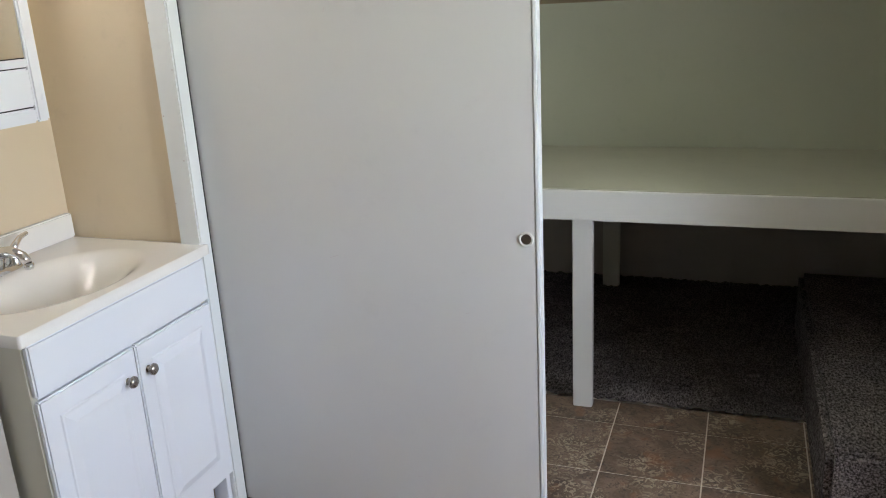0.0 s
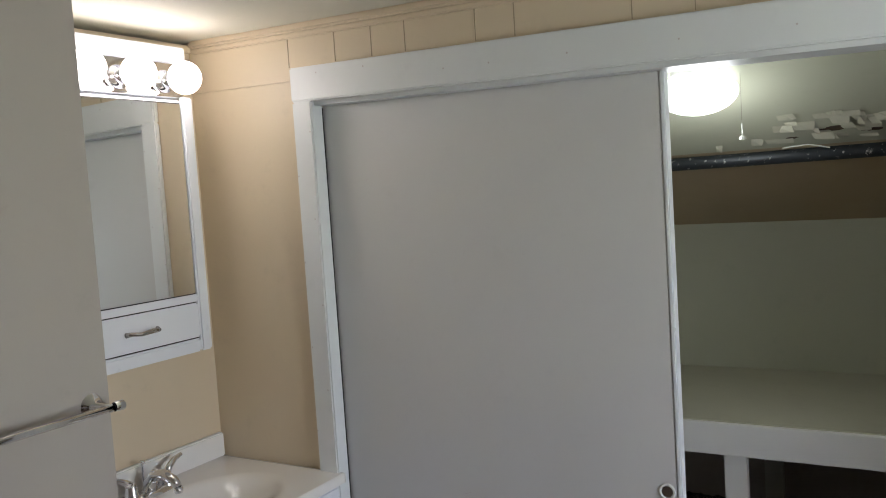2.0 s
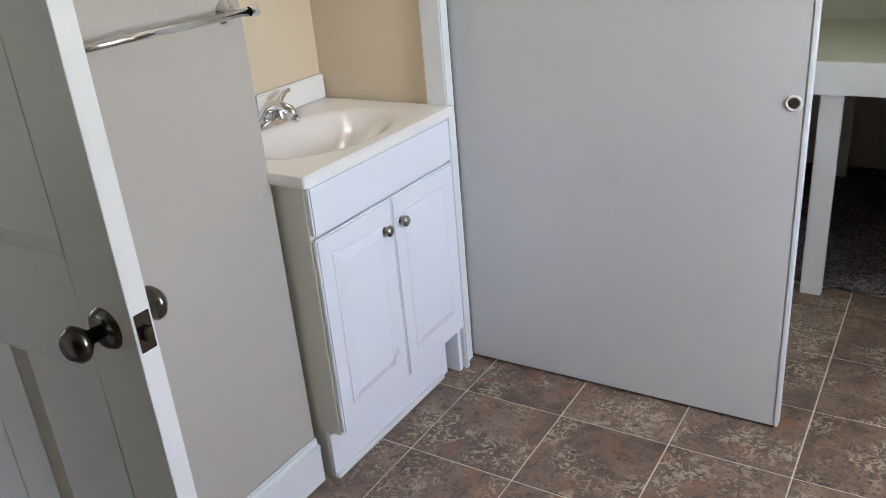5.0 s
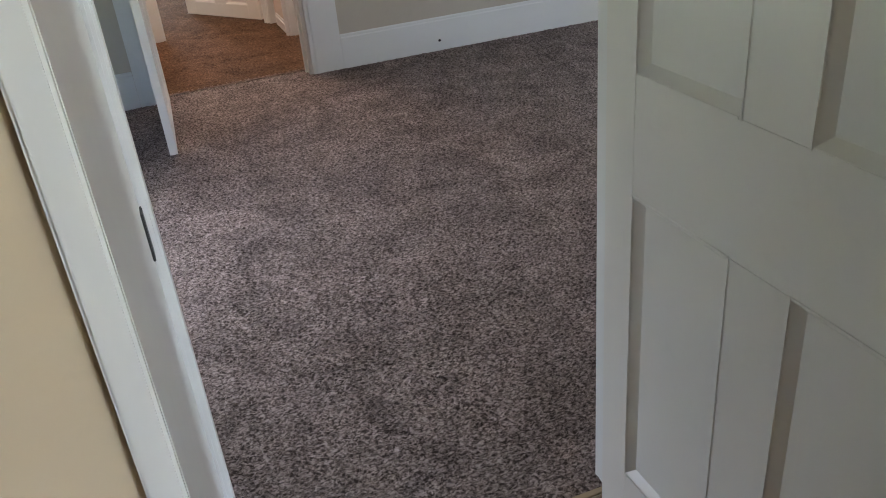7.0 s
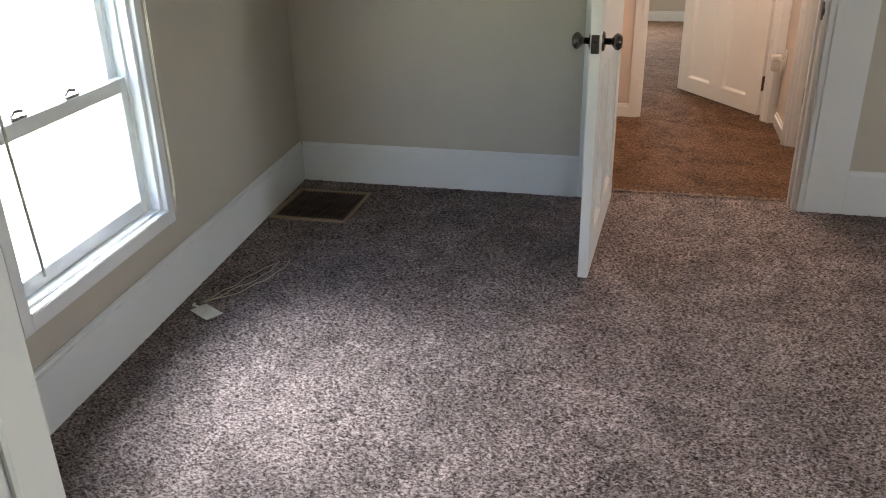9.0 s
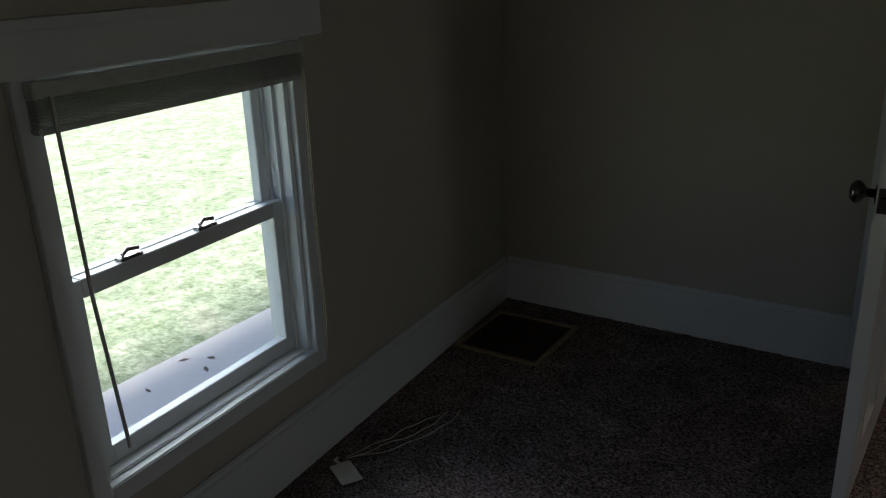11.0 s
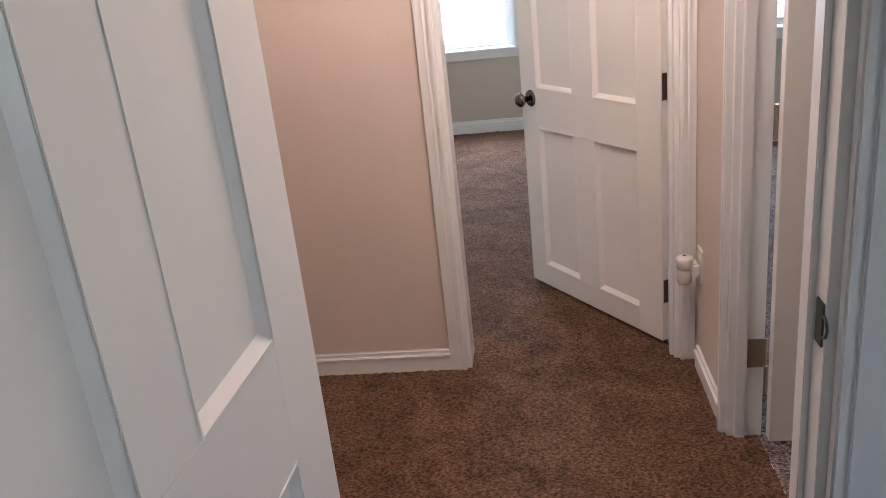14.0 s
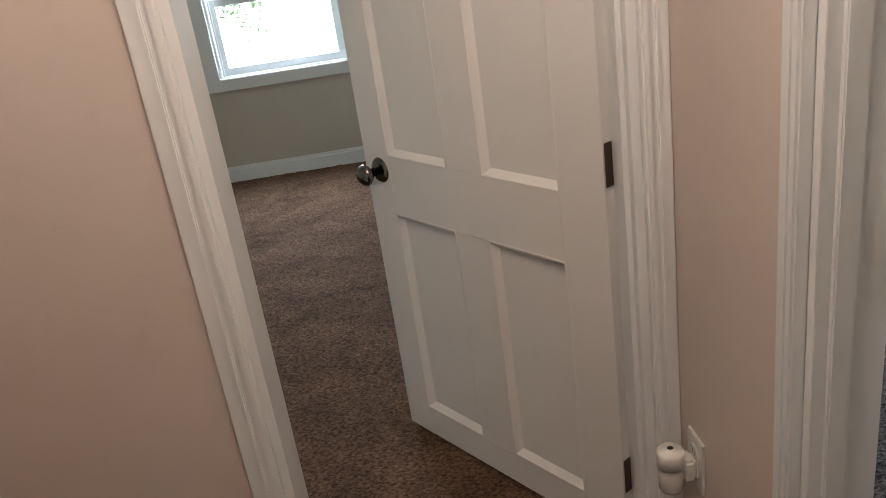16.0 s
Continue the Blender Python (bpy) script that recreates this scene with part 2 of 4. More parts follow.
def tube(bm, points, radius, steps=10):
    """A round tube through points; radius may be a list."""
    points = [Vector(p) for p in points]
    radii = radius if isinstance(radius, (list, tuple)) else [radius] * len(points)
    rings = []
    for k, (p, r) in enumerate(zip(points, radii)):
        ahead = (points[min(k + 1, len(points) - 1)] - points[max(k - 1, 0)]).normalized()
        side = ahead.orthogonal().normalized() if not rings else (side - ahead * side.dot(ahead)).normalized()
        up = ahead.cross(side)
        rings.append([bm.verts.new(p + r * (math.cos(2 * math.pi * j / steps) * side + math.sin(2 * math.pi * j / steps) * up)) for j in range(steps)])
    for a, b in zip(rings, rings[1:]):
        for j in range(steps):
            bm.faces.new((a[j], a[(j + 1) % steps], b[(j + 1) % steps], b[j]))
    bm.faces.new(rings[0][::-1])
    bm.faces.new(rings[-1])
    bmesh.ops.recalc_face_normals(bm, faces=bm.faces)
    return bm


def thing(name, label, category, place=(0, 0, 0), turn=0.0, group=""):
    ob = new(name)
    ob.empty_display_size = 0.1
    ob.matrix_basis = pose(*place, 0, 0, turn)
    return tagged(ob, label, category, group)


def part(name, bm, material, parent=None, label="", smooth=False):
    mesh = bpy.data.meshes.new(name)
    bm.to_mesh(mesh)
    bm.free()
    mesh.materials.append(M[material])
    if smooth:
        for p in mesh.polygons:
            p.use_smooth = True
    ob = new(name, mesh)
    ob.parent = parent
    return tagged(ob, label)


def structure(name, bm, material, label="", category=""):
    ob = part(name, bm, material)
    return tagged(ob, label or name.replace("_", " "), category or name.split("_")[0], kind="structure")


def wall(name, axis, at0, at1, span, height, openings, material, label):
    """A wall across axis from at0 to at1, along span, with openings (a0, a1, z0, z1)."""
    bm = bmesh.new()

    def piece(a, b, z0, z1):
        if b - a > 1e-4 and z1 - z0 > 1e-4:
            box(bm, *((at0, at1, a, b) if axis == "x" else (a, b, at0, at1)), z0, z1)

    at = span[0]
    for a, b, z0, z1 in sorted(openings):
        piece(at, a, 0, height)
        piece(a, b, 0, z0)
        piece(a, b, z1, height)
        at = b
    piece(at, span[1], 0, height)
    return structure(name, bm, material, label, "wall")

# ---- walls, floors and ceilings ----
HB, HR = 2.04, 2.35
DOOR_H = 1.96
XB0 = -9.3
# bathroom shell
wall("wall_vanity", "x", -0.58, -0.505, (-0.514, 0.12), HB, [], "cream", "cream painted wall behind the vanity")
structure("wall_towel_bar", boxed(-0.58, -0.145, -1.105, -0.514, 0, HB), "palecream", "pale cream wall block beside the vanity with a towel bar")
wall("wall_bathroom_west", "x", -0.58, -0.066, (-3.3, -1.885), HB, [], "cream", "cream wall beside the doorway")
structure("wall_over_door", boxed(-0.58, -0.145, -1.885, -1.105, DOOR_H + 0.03, HB), "cream", "cream wall above the doorway")
wall("wall_closet_front", "y", 0.12, 0.25, (-0.58, 2.6), HB, [(-0.098, 1.9, 0.0, 1.84)], "cream", "cream panelled wall round the closet opening")
# unseen closing wall, kept dark so less light bounces onto the door leaf
wall("wall_bathroom_south", "y", -3.4, -3.3, (-0.58, 2.7), HB, [], "lightsink", "unseen bathroom wall, darkened to cut bounced light")
wall("wall_bathroom_east", "x", 2.6, 2.7, (-3.3, 2.5), HB, [(-1.08, -0.18, 0.85, 1.8)], "cream", "cream bathroom wall with a window")
structure("ceiling_bathroom", boxed(-0.58, 2.7, -3.4, 0.25, HB, HB + 0.1), "ceiling", "cream painted bathroom ceiling", "ceiling")
# closet shell
wall("wall_closet_west", "x", -0.58, -0.45, (0.25, 2.5), 2.1, [], "greenwall", "pale green closet side wall")
wall("wall_closet_back_low", "y", 2.42, 2.5, (-0.45, 2.6), 0.8, [], "dim", "dim plaster wall under the bench")
structure("wall_closet_back", boxed(-0.45, 2.6, 1.76, 1.9, 0.8025, 1.38), "greenwall", "pale green wall above the bench")


structure("ceiling_closet_lid", boxed(-0.58, 2.7, 1.901, 2.5, 0.803, 0.86), "dim", "plaster lid over the deep end of the bench", "ceiling")


def slope(name, y0, y1, material, label):
    bm = bmesh.new()
    z = lambda y: 1.38 + 0.42 * (1.76 - y)
    vs = [bm.verts.new((x, y, z(y) + up)) for up in (0, 0.08) for x, y in ((-0.45, y0), (2.6, y0), (2.6, y1), (-0.45, y1))]
    for f in ((0, 1, 2, 3), (7, 6, 5, 4), (0, 4, 5, 1), (1, 5, 6, 2), (2, 6, 7, 3), (3, 7, 4, 0)):
        bm.faces.new([vs[k] for k in f])
    bmesh.ops.recalc_face_normals(bm, faces=bm.faces)
    return structure(name, bm, material, label, "ceiling")


slope("ceiling_closet", 0.25, 1.13, "greenwall", "pale green sloped closet ceiling with peeling paint")
slope("ceiling_closet_low", 1.13, 1.90, "tan", "tan sloped closet ceiling")
# unseen slab, added with a deep north overhang to block sun at the windows
structure("roof", boxed(XB0 - 0.4, 3.0, -3.55, 3.7, 2.47, 2.62), "concrete", "added unseen roof slab that keeps the sun out", "roof")
# bedroom shell
W_OPEN = (-2.716, -1.982, 0.323, 1.232)
wall("wall_bedroom_east", "x", -0.65, -0.58, (-3.4, 2.6), HR, [(-1.885, -1.105, 0, DOOR_H + 0.03)], "greige", "greige bedroom wall with a doorway")
south = wall("wall_bedroom_south", "y", -3.38, -3.25, (-4.3, -0.5), HR, [W_OPEN], "greige", "greige bedroom wall with a window")
SKEW = Matrix.Translation((-4.05, -3.25, 0)) @ Matrix.Rotation(0.06, 4, "Z") @ Matrix.Translation((4.05, 3.25, 0))
south.matrix_basis = SKEW
wall("wall_bedroom_west", "x", -4.11, -4.055, (-3.25, 1.33), HR, [(-1.87, -0.94, 0, DOOR_H + 0.03)], "greige", "greige bedroom wall with a doorway")
wall("wall_bedroom_alcove", "y", 1.25, 1.33, (-5.2, -4.11), HR, [], "greige", "greige alcove wall")
wall("wall_bedroom_alcove_west", "x", -5.28, -5.2, (1.25, 2.6), HR, [], "greige", "greige alcove end wall")
wall("wall_bedroom_north", "y", 2.5, 2.6, (-5.2, -0.65), HR, [(-2.4, -1.6, 0.75, 1.65)], "greige", "greige bedroom wall with a window")
structure("ceiling_bedroom", boxed(-5.28, -0.58, -3.45, 2.6, HR, HR + 0.1), "ceiling", "off-white bedroom ceiling", "ceiling")
# hall shell
wall("wall_hall_east", "x", -4.17, -4.11, (-3.6, -0.715), HR, [(-1.87, -0.94, 0, DOOR_H + 0.03)], "hall", "peach cream hall wall with a doorway")
wall("wall_hall_west", "x", -5.575, -5.51, (-3.6, -0.775), HR, [(-1.655, -0.912, 0, DOOR_H + 0.03)], "hall", "peach cream hall wall with a doorway")
wall("wall_hall_north", "y", -0.861, -0.815, (-5.51, -4.17), HR, [(-5.045, -4.3, 0, DOOR_H + 0.03)], "hall", "peach cream hall end wall with a doorway")
wall("wall_hall_south", "y", -3.7, -3.6, (-5.64, -4.11), HR, [], "hall", "peach cream hall wall")
structure("ceiling_hall", boxed(-5.64, -4.111, -3.7, -0.775, HR + 0.001, HR + 0.1), "ceiling", "off-white hall ceiling", "ceiling")
# room b shell
XB, XC = -9.3, -8.36
wall("wall_room_b_east", "x", -5.64, -5.575, (-3.7, -0.775), HR, [(-1.655, -0.912, 0, DOOR_H + 0.03)], "greige", "greige wall with a doorway")
wall("wall_room_b_west", "x", XB - 0.15, XB, (-3.7, -0.7), HR, [(-2.264, -1.464, 0.635, 1.55)], "greige", "greige wall with a window")
wall("wall_room_b_north", "y", -0.80, -0.70, (XB, -5.64), HR, [], "greige", "greige wall of the far bedroom")
wall("wall_room_b_south", "y", -3.7, -3.6, (XB, -5.64), HR, [], "greige", "greige wall of the far bedroom")
structure("ceiling_room_b", boxed(XB - 0.15, -5.64, -3.7, -0.775, HR, HR + 0.1), "ceiling", "off-white ceiling of the far bedroom", "ceiling")
# room c shell
wall("wall_room_c_south", "y", -0.815, -0.768, (-5.575, -4.17), HR, [(-5.045, -4.3, 0, DOOR_H + 0.03)], "greige", "greige wall with a doorway")
wall("wall_room_c_west", "x", XC - 0.1, XC, (-0.70, 1.25), HR, [(-0.05, 0.75, 0.72, 1.635)], "greige", "greige wall of the side room with an added window")
wall("wall_room_c_north", "y", 1.17, 1.25, (XC, -4.17), HR, [], "greige", "greige wall of the side room")
wall("wall_room_c_east", "x", -4.17, -4.11, (-0.715, 1.25), HR, [], "greige", "greige wall of the side room")
structure("ceiling_room_c", boxed(XC - 0.1, -4.11, -0.775, 1.25, HR + 0.001, HR + 0.1), "ceiling", "off-white ceiling of the side room", "ceiling")


def carpet(name, x0, x1, y0, y1, step, pile, material, label, seed, z=0.0):
    """A carpet as a fine grid of tufts."""
    nx, ny = int((x1 - x0) / step) + 1, int((y1 - y0) / step) + 1
    rng = np.random.default_rng(seed)
    xs, ys = np.linspace(x0, x1, nx), np.linspace(y0, y1, ny)
    gx, gy = np.meshgrid(xs, ys)
    gz = z - pile * rng.random((ny, nx)) ** 1.5
    gx[1:-1, 1:-1] += (rng.random((ny - 2, nx - 2)) - 0.5) * step * 0.6
    gy[1:-1, 1:-1] += (rng.random((ny - 2, nx - 2)) - 0.5) * step * 0.6
    co = np.stack([gx, gy, gz], -1).astype(np.float32)
    idx = np.arange(nx * ny).reshape(ny, nx)
    quads = np.stack([idx[:-1, :-1], idx[:-1, 1:], idx[1:, 1:], idx[1:, :-1]], -1).reshape(-1, 4)
    mesh = bpy.data.meshes.new(name)
    mesh.vertices.add(nx * ny)
    mesh.vertices.foreach_set("co", co.ravel())
    mesh.loops.add(quads.size)
    mesh.loops.foreach_set("vertex_index", quads.ravel().astype(np.int32))
    mesh.polygons.add(len(quads))
    mesh.polygons.foreach_set("loop_start", np.arange(0, quads.size, 4, dtype=np.int32))
    mesh.update(calc_edges=True)
    mesh.materials.append(M[material])
    return tagged(new(name, mesh), label, "carpet", kind="structure")


carpet("floor_bedroom", -4.16, -0.60, -3.25, 2.5, 0.0085, 0.010, "carpet", "speckled taupe bedroom carpet with short pile", 3, 0.004)
carpet("floor_bedroom_alcove", -5.2, -4.16, 1.33, 2.5, 0.03, 0.010, "carpet", "speckled taupe carpet in the alcove", 4, 0.004)
carpet("floor_hall", -5.62, -4.16, -3.6, -0.775, 0.011, 0.007, "carpet2", "brown plush hall carpet", 5, 0.004)
carpet("floor_room_b", XB, -5.60, -3.6, -0.78, 0.02, 0.008, "carpet2", "brown plush carpet of the far bedroom", 6, 0.004)
carpet("floor_room_c", XC, -4.14, -0.775, 1.2, 0.02, 0.008, "carpet", "dark carpet of the side room", 7, 0.004)
carpet("floor_closet", -0.45, 2.6, 1.075, 2.42, 0.012, 0.012, "carpetdark", "dark speckled closet carpet", 8, 0.012)
structure("floor_slab", boxed(XB - 0.15, 2.7, -3.7, 2.6, -0.3, -0.012), "grout", "subfloor under all rooms", "floor")
bath_floor = structure("floor_bathroom", boxed(-0.60, 2.6, -3.3, 1.075, -0.012, -0.002), "grout", "brown mottled tile floor with pale joints", "floor")
block = structure("carpeted_step", boxed(1.53, 2.6, 0.45, 1.9, 0.0, 0.26, 0.02), "carpetdark", "dark carpeted step at the closet end", "step")


# ---- doors ----


def panel_door(name, width, place, turn, label, material="doorwhite", height=1.95, knob_z=0.845, hinges=(0.19, 0.93, 1.75), knob_mat="knobmetal", flip=1, plates=False, hinge_mat="brass", rails=(0.150, 0.715, 0.880), stiles=None):
    """A four-panel door leaf: hinge at the origin, leaf along +x, thickness about y = 0."""
    d = thing(name, label, "door", place, turn)
    t, mu = 0.0175, 0.115 * width / 0.765
    st, far = stiles or (0.10 * width / 0.765, 0.10 * width / 0.765)
    pw = (width - st - far - mu) / 2
    for a, b in ((0, st), (width - far, width)):
        part("stile", boxed(a, b, -t, t, 0.012, height, 0.0008), material, d)
    for a, b in ((0.012, rails[0]), (rails[1], rails[2]), (height - 0.12, height)):
        part("rail", boxed(st, width - far, -t, t, a, b, 0.001), material, d)
    for a, b in ((rails[0], rails[1]), (rails[2], height - 0.12)):
        part("mullion", boxed(st + pw, st + pw + mu, -t, t, a, b, 0.001), material, d)
        for x0 in (st, st + pw + mu):
            bm = boxed(x0, x0 + pw, -0.004, 0.004, a, b)
            for s in (-1, 1):
                y0, y1 = s * 0.004, s * t
                for k in range(4):
                    lo, hi = (x0, x0 + pw), (a, b)
                    w = 0.017
                    outer = [(lo[0], hi[0]), (lo[1], hi[0]), (lo[1], hi[1]), (lo[0], hi[1])]
                    inner = [(lo[0] + w, hi[0] + w), (lo[1] - w, hi[0] + w), (lo[1] - w, hi[1] - w), (lo[0] + w, hi[1] - w)]
                    n = (k + 1) % 4
                    q = [(outer[k], y1 * 0.985), (outer[n], y1 * 0.985), (inner[n], y0), (inner[k], y0)]
                    vs = [bm.verts.new((p[0], y, p[1])) for p, y in q]
                    bm.faces.new(vs)
            bmesh.ops.recalc_face_normals(bm, faces=bm.faces)
            pn = part("panel", bm, material, d)
            for s in (-1, 1):
                bead = bmesh.new()
                y0, y1 = sorted((s * (t - 0.001), s * (t + 0.0016)))
                for e in ((x0 - 0.003, x0 + 0.003, a - 0.003, b + 0.003), (x0 + pw - 0.003, x0 + pw + 0.003, a - 0.003, b + 0.003), (x0 + 0.003, x0 + pw - 0.003, a - 0.003, a + 0.003), (x0 + 0.003, x0 + pw - 0.003, b - 0.003, b + 0.003)):
                    box(bead, e[0], e[1], y0, y1, e[2], e[3], 0.0012)
                part("moulding", bead, material, pn)
    for s in (-1, 1):
        m = Matrix.Translation((width - 0.062, s * t, knob_z)) @ Matrix.Rotation(-s * math.pi / 2, 4, "X")
        k = part("knob", lathe(bmesh.new(), [(0.0, 0.066), (0.018, 0.064), (0.0275, 0.054), (0.028, 0.046), (0.022, 0.038), (0.012, 0.030), (0.010, 0.008), (0.0, 0.008)], m), knob_mat, d, "round metal knob", True)
        part("rose", lathe(bmesh.new(), [(0.0, 0.009), (0.022, 0.009), (0.030, 0.006), (0.034, 0.0)], m), knob_mat, k, "", True)
    lp = part("latch_plate", boxed(width - 0.001, width + 0.002, -0.013, 0.013, knob_z - 0.03, knob_z + 0.03, 0.0005), knob_mat, d, "small metal latch plate")
    part("latch_bolt", boxed(width + 0.001, width + 0.011, -0.007, 0.007, knob_z - 0.012, knob_z + 0.008, 0.001), knob_mat, lp)
    for z in hinges:
        h = part("hinge", tube(bmesh.new(), [(-0.006, flip * (t + 0.004), z - 0.045), (-0.006, flip * (t + 0.004), z + 0.045)], 0.006), hinge_mat, d, "worn metal hinge")
        if plates:
            part("hinge_leaf", boxed(-0.003, -0.0005, -t, t - 0.003, z - 0.044, z + 0.044, 0.001), hinge_mat, h)
    return d


panel_door("bathroom_door", 0.750, (-0.558, -1.146, 0), 0.8, "white painted four-panel door standing open beside the tiled floor", knob_z=0.84, flip=1, rails=(0.172, 0.752, 0.945), stiles=(0.078, 0.112))
panel_door("bedroom_door", 0.875, (-4.050, -1.752, 0), -2.6, "white painted four-panel door standing open on the taupe carpet", knob_z=0.853, flip=-1, rails=(0.150, 0.748, 0.950), stiles=(0.150, 0.110))
panel_door("far_bedroom_door", 0.800, (-5.629, -0.937, 0), 214.6, "white painted four-panel door standing half open on the brown carpet", knob_z=0.815, hinges=(0.205, 0.928, 1.75), flip=-1, plates=True, hinge_mat="bronze", rails=(0.106, 0.700, 0.858), stiles=(0.118, 0.104))
panel_door("side_room_door", 0.70, (-4.9945, -0.757, 0), 90.0, "white painted door standing open into the side room", knob_z=0.86, flip=1)


def casing(name, axis, face, out, a, b, top, width, label, material="white", depth=0.02, sides=(1, 1), low_width=None):
    """Trim round an opening from a to b: two uprights and a head, stepped and rounded."""
    c = thing(name, label, "door trim")
    c["kind"] = "structure"

    def board(n, a0, a1, z0, z1, edge):
        bm = bmesh.new()
        f0, f1, f2 = face, face + out * depth, face + out * (depth + 0.009)

        def put(p0, p1, q0, q1, g, r):
            box(bm, *((face, g, p0, p1) if axis == "x" else (p0, p1, face, g)), q0, q1, r)

        put(a0, a1, z0, z1, f1, 0.002)
        if edge == "low":
            put(a0 - 0.001, a0 + 0.016, z0, z1, f2, 0.004)
            put(a0 + 0.024, a0 + 0.034, z0, z1, face + out * (depth + 0.005), 0.003)
        elif edge == "high":
            put(a1 - 0.016, a1 + 0.001, z0, z1, f2, 0.004)
            put(a1 - 0.034, a1 - 0.024, z0, z1, face + out * (depth + 0.005), 0.003)
        else:
            put(a0, a1, z1 - 0.016, z1 + 0.001, f2, 0.004)
        part(n, bm, material, c)

    if sides[0]:
        board("upright", a - (low_width or width), a, 0.0, top, "high")
    if sides[1]:
        board("upright", b, b + width, 0.0, top, "low")
    board("head", a - (low_width or width), b + width, top, top + width, "top")
    return c


def jamb(name, axis, x0, x1, a, b, top, label, material="white", stop=None, stops=(1, 1), ends=(0, 0)):
    """The lining of a doorway; stop: where the door stop strip stands."""
    c = thing(name, label, "door frame")
    c["kind"] = "structure"
    t = 0.018
    for n, a0, a1, z0, z1, e in (("side", a, a + t, 0, top, ends[0]), ("side", b - t, b, 0, top, ends[1]), ("head", a + t, b - t, top - t, top, 0)):
        part(n, boxed(*((x0, x1 + e, a0, a1) if axis == "x" else (a0, a1, x0, x1)), z0, z1, 0.001), material, c)
    if stop is not None:
        for a0, a1 in [e for e, on in zip(((a + t, a + t + 0.011), (b - t - 0.011, b - t)), stops) if on]:
            part("stop", boxed(*((stop, stop + 0.03, a0, a1) if axis == "x" else (a0, a1, stop, stop + 0.03)), 0, top - t, 0.002), material, c)
    return c


TOP = DOOR_H + 0.03
jamb("door_frame_bathroom", "x", -0.652, -0.118, -1.885, -1.105, TOP, "deep white painted door lining", ends=(0.056, 0))
part("stop", boxed(-0.653, -0.580, -1.8672, -1.853, 0, TOP - 0.018, 0.004), "white", scene.objects["door_frame_bathroom"])
part("casing", boxed(-0.0615, -0.046, -1.897, -1.8672, 0, TOP, 0.003), "white", scene.objects["door_frame_bathroom"])
part("bead", boxed(-0.580, -0.574, -1.8672, -1.859, 0, TOP - 0.018, 0.003), "white", scene.objects["door_frame_bathroom"])
jamb("door_frame_bedroom", "x", -4.172, -4.053, -1.87, -0.94, TOP, "white painted door lining", stop=-4.13, stops=(0, 1))
part("rabbet", boxed(-4.110, -4.053, -1.8518, -1.806, 0, TOP - 0.018, 0.003), "white", scene.objects["door_frame_bedroom"])
jamb("door_frame_far_bedroom", "x", -5.642, -5.508, -1.655, -0.912, TOP, "white painted door lining", stop=-5.56, stops=(0, 1))
jamb("door_frame_side_room", "y", -0.863, -0.766, -5.045, -4.3, TOP, "white painted door lining", stop=-0.845, stops=(1, 1))
casing("door_trim_bathroom", "x", -0.653, -1, -1.856, -1.105, TOP, 0.14, "wide white moulded door trim", low_width=0.169)
casing("door_trim_bedroom", "x", -4.055, 1, -1.812, -0.94, TOP, 0.182, "wide white moulded door trim", depth=0.0165, low_width=0.076)
casing("door_trim_hall_east", "x", -4.172, -1, -1.862, -0.94, TOP, 0.07, "white moulded door trim")
casing("door_trim_hall_west", "x", -5.51, 1, -1.655, -0.912, TOP, 0.050, low_width=0.057, label= "white moulded door trim", depth=0.014)
casing("door_trim_hall_north", "y", -0.861, -1, -5.045, -4.3, TOP, 0.056, "white moulded door trim", depth=0.014)
casing("door_trim_room_b", "x", -5.64, -1, -1.655, -0.912, TOP, 0.065, "white moulded door trim", depth=0.014)


def strike(name, axis_pose, label):
    s = thing(name, label, "strike plate")
    s.matrix_basis = axis_pose
    part("plate", boxed(-0.014, 0.016, -0.001, 0.0025, -0.036, 0.036, 0.0008), "darknickel", s)
    bm = tube(bmesh.new(), [(-0.016, 0.001, -0.018), (-0.028, 0.001, -0.012), (-0.030, 0.0, 0.0), (-0.028, 0.001, 0.012), (-0.016, 0.001, 0.018)], 0.0025)
    part("lip", bm, "darknickel", s)
    return s


for z in (0.272, 1.75):
    hp = thing("hinge_plate", "worn brass-grey hinge plate on the side room door lining", "hinge", (-5.0265, -0.790, z), group="hinge plates")
    part("plate", boxed(0, 0.002, -0.022, 0.022, -0.045, 0.045, 0.0008), "brass", hp)
    part("pin", tube(bmesh.new(), [(0.004, 0.026, -0.046), (0.004, 0.026, 0.046)], 0.0045, 8), "brass", hp)
strike("strike_plate", pose(-0.566, -1.866, 0.838), "dark nickel strike plate on the bathroom door lining")
strike("strike_plate", pose(-4.072, -0.959, 0.845, 0, 0, 180), "dark nickel strike plate on the bedroom door lining")


def skirting(name, axis, face, out, a, b, high, label="white painted skirting board with a moulded top", depth=0.016):
    bm = bmesh.new()
    for g, z0, z1, r in ((depth, 0, high - 0.022, 0.001), (depth * 0.72, high - 0.022, high, 0.004), (depth + 0.004, high - 0.030, high - 0.018, 0.003)):
        f = (face, face + out * g)
        box(bm, *((*f, a, b) if axis == "x" else (a, b, *f)), z0, z1, r)
    ob = part(name, bm, "white")
    return tagged(ob, label, "skirting board", kind="structure")


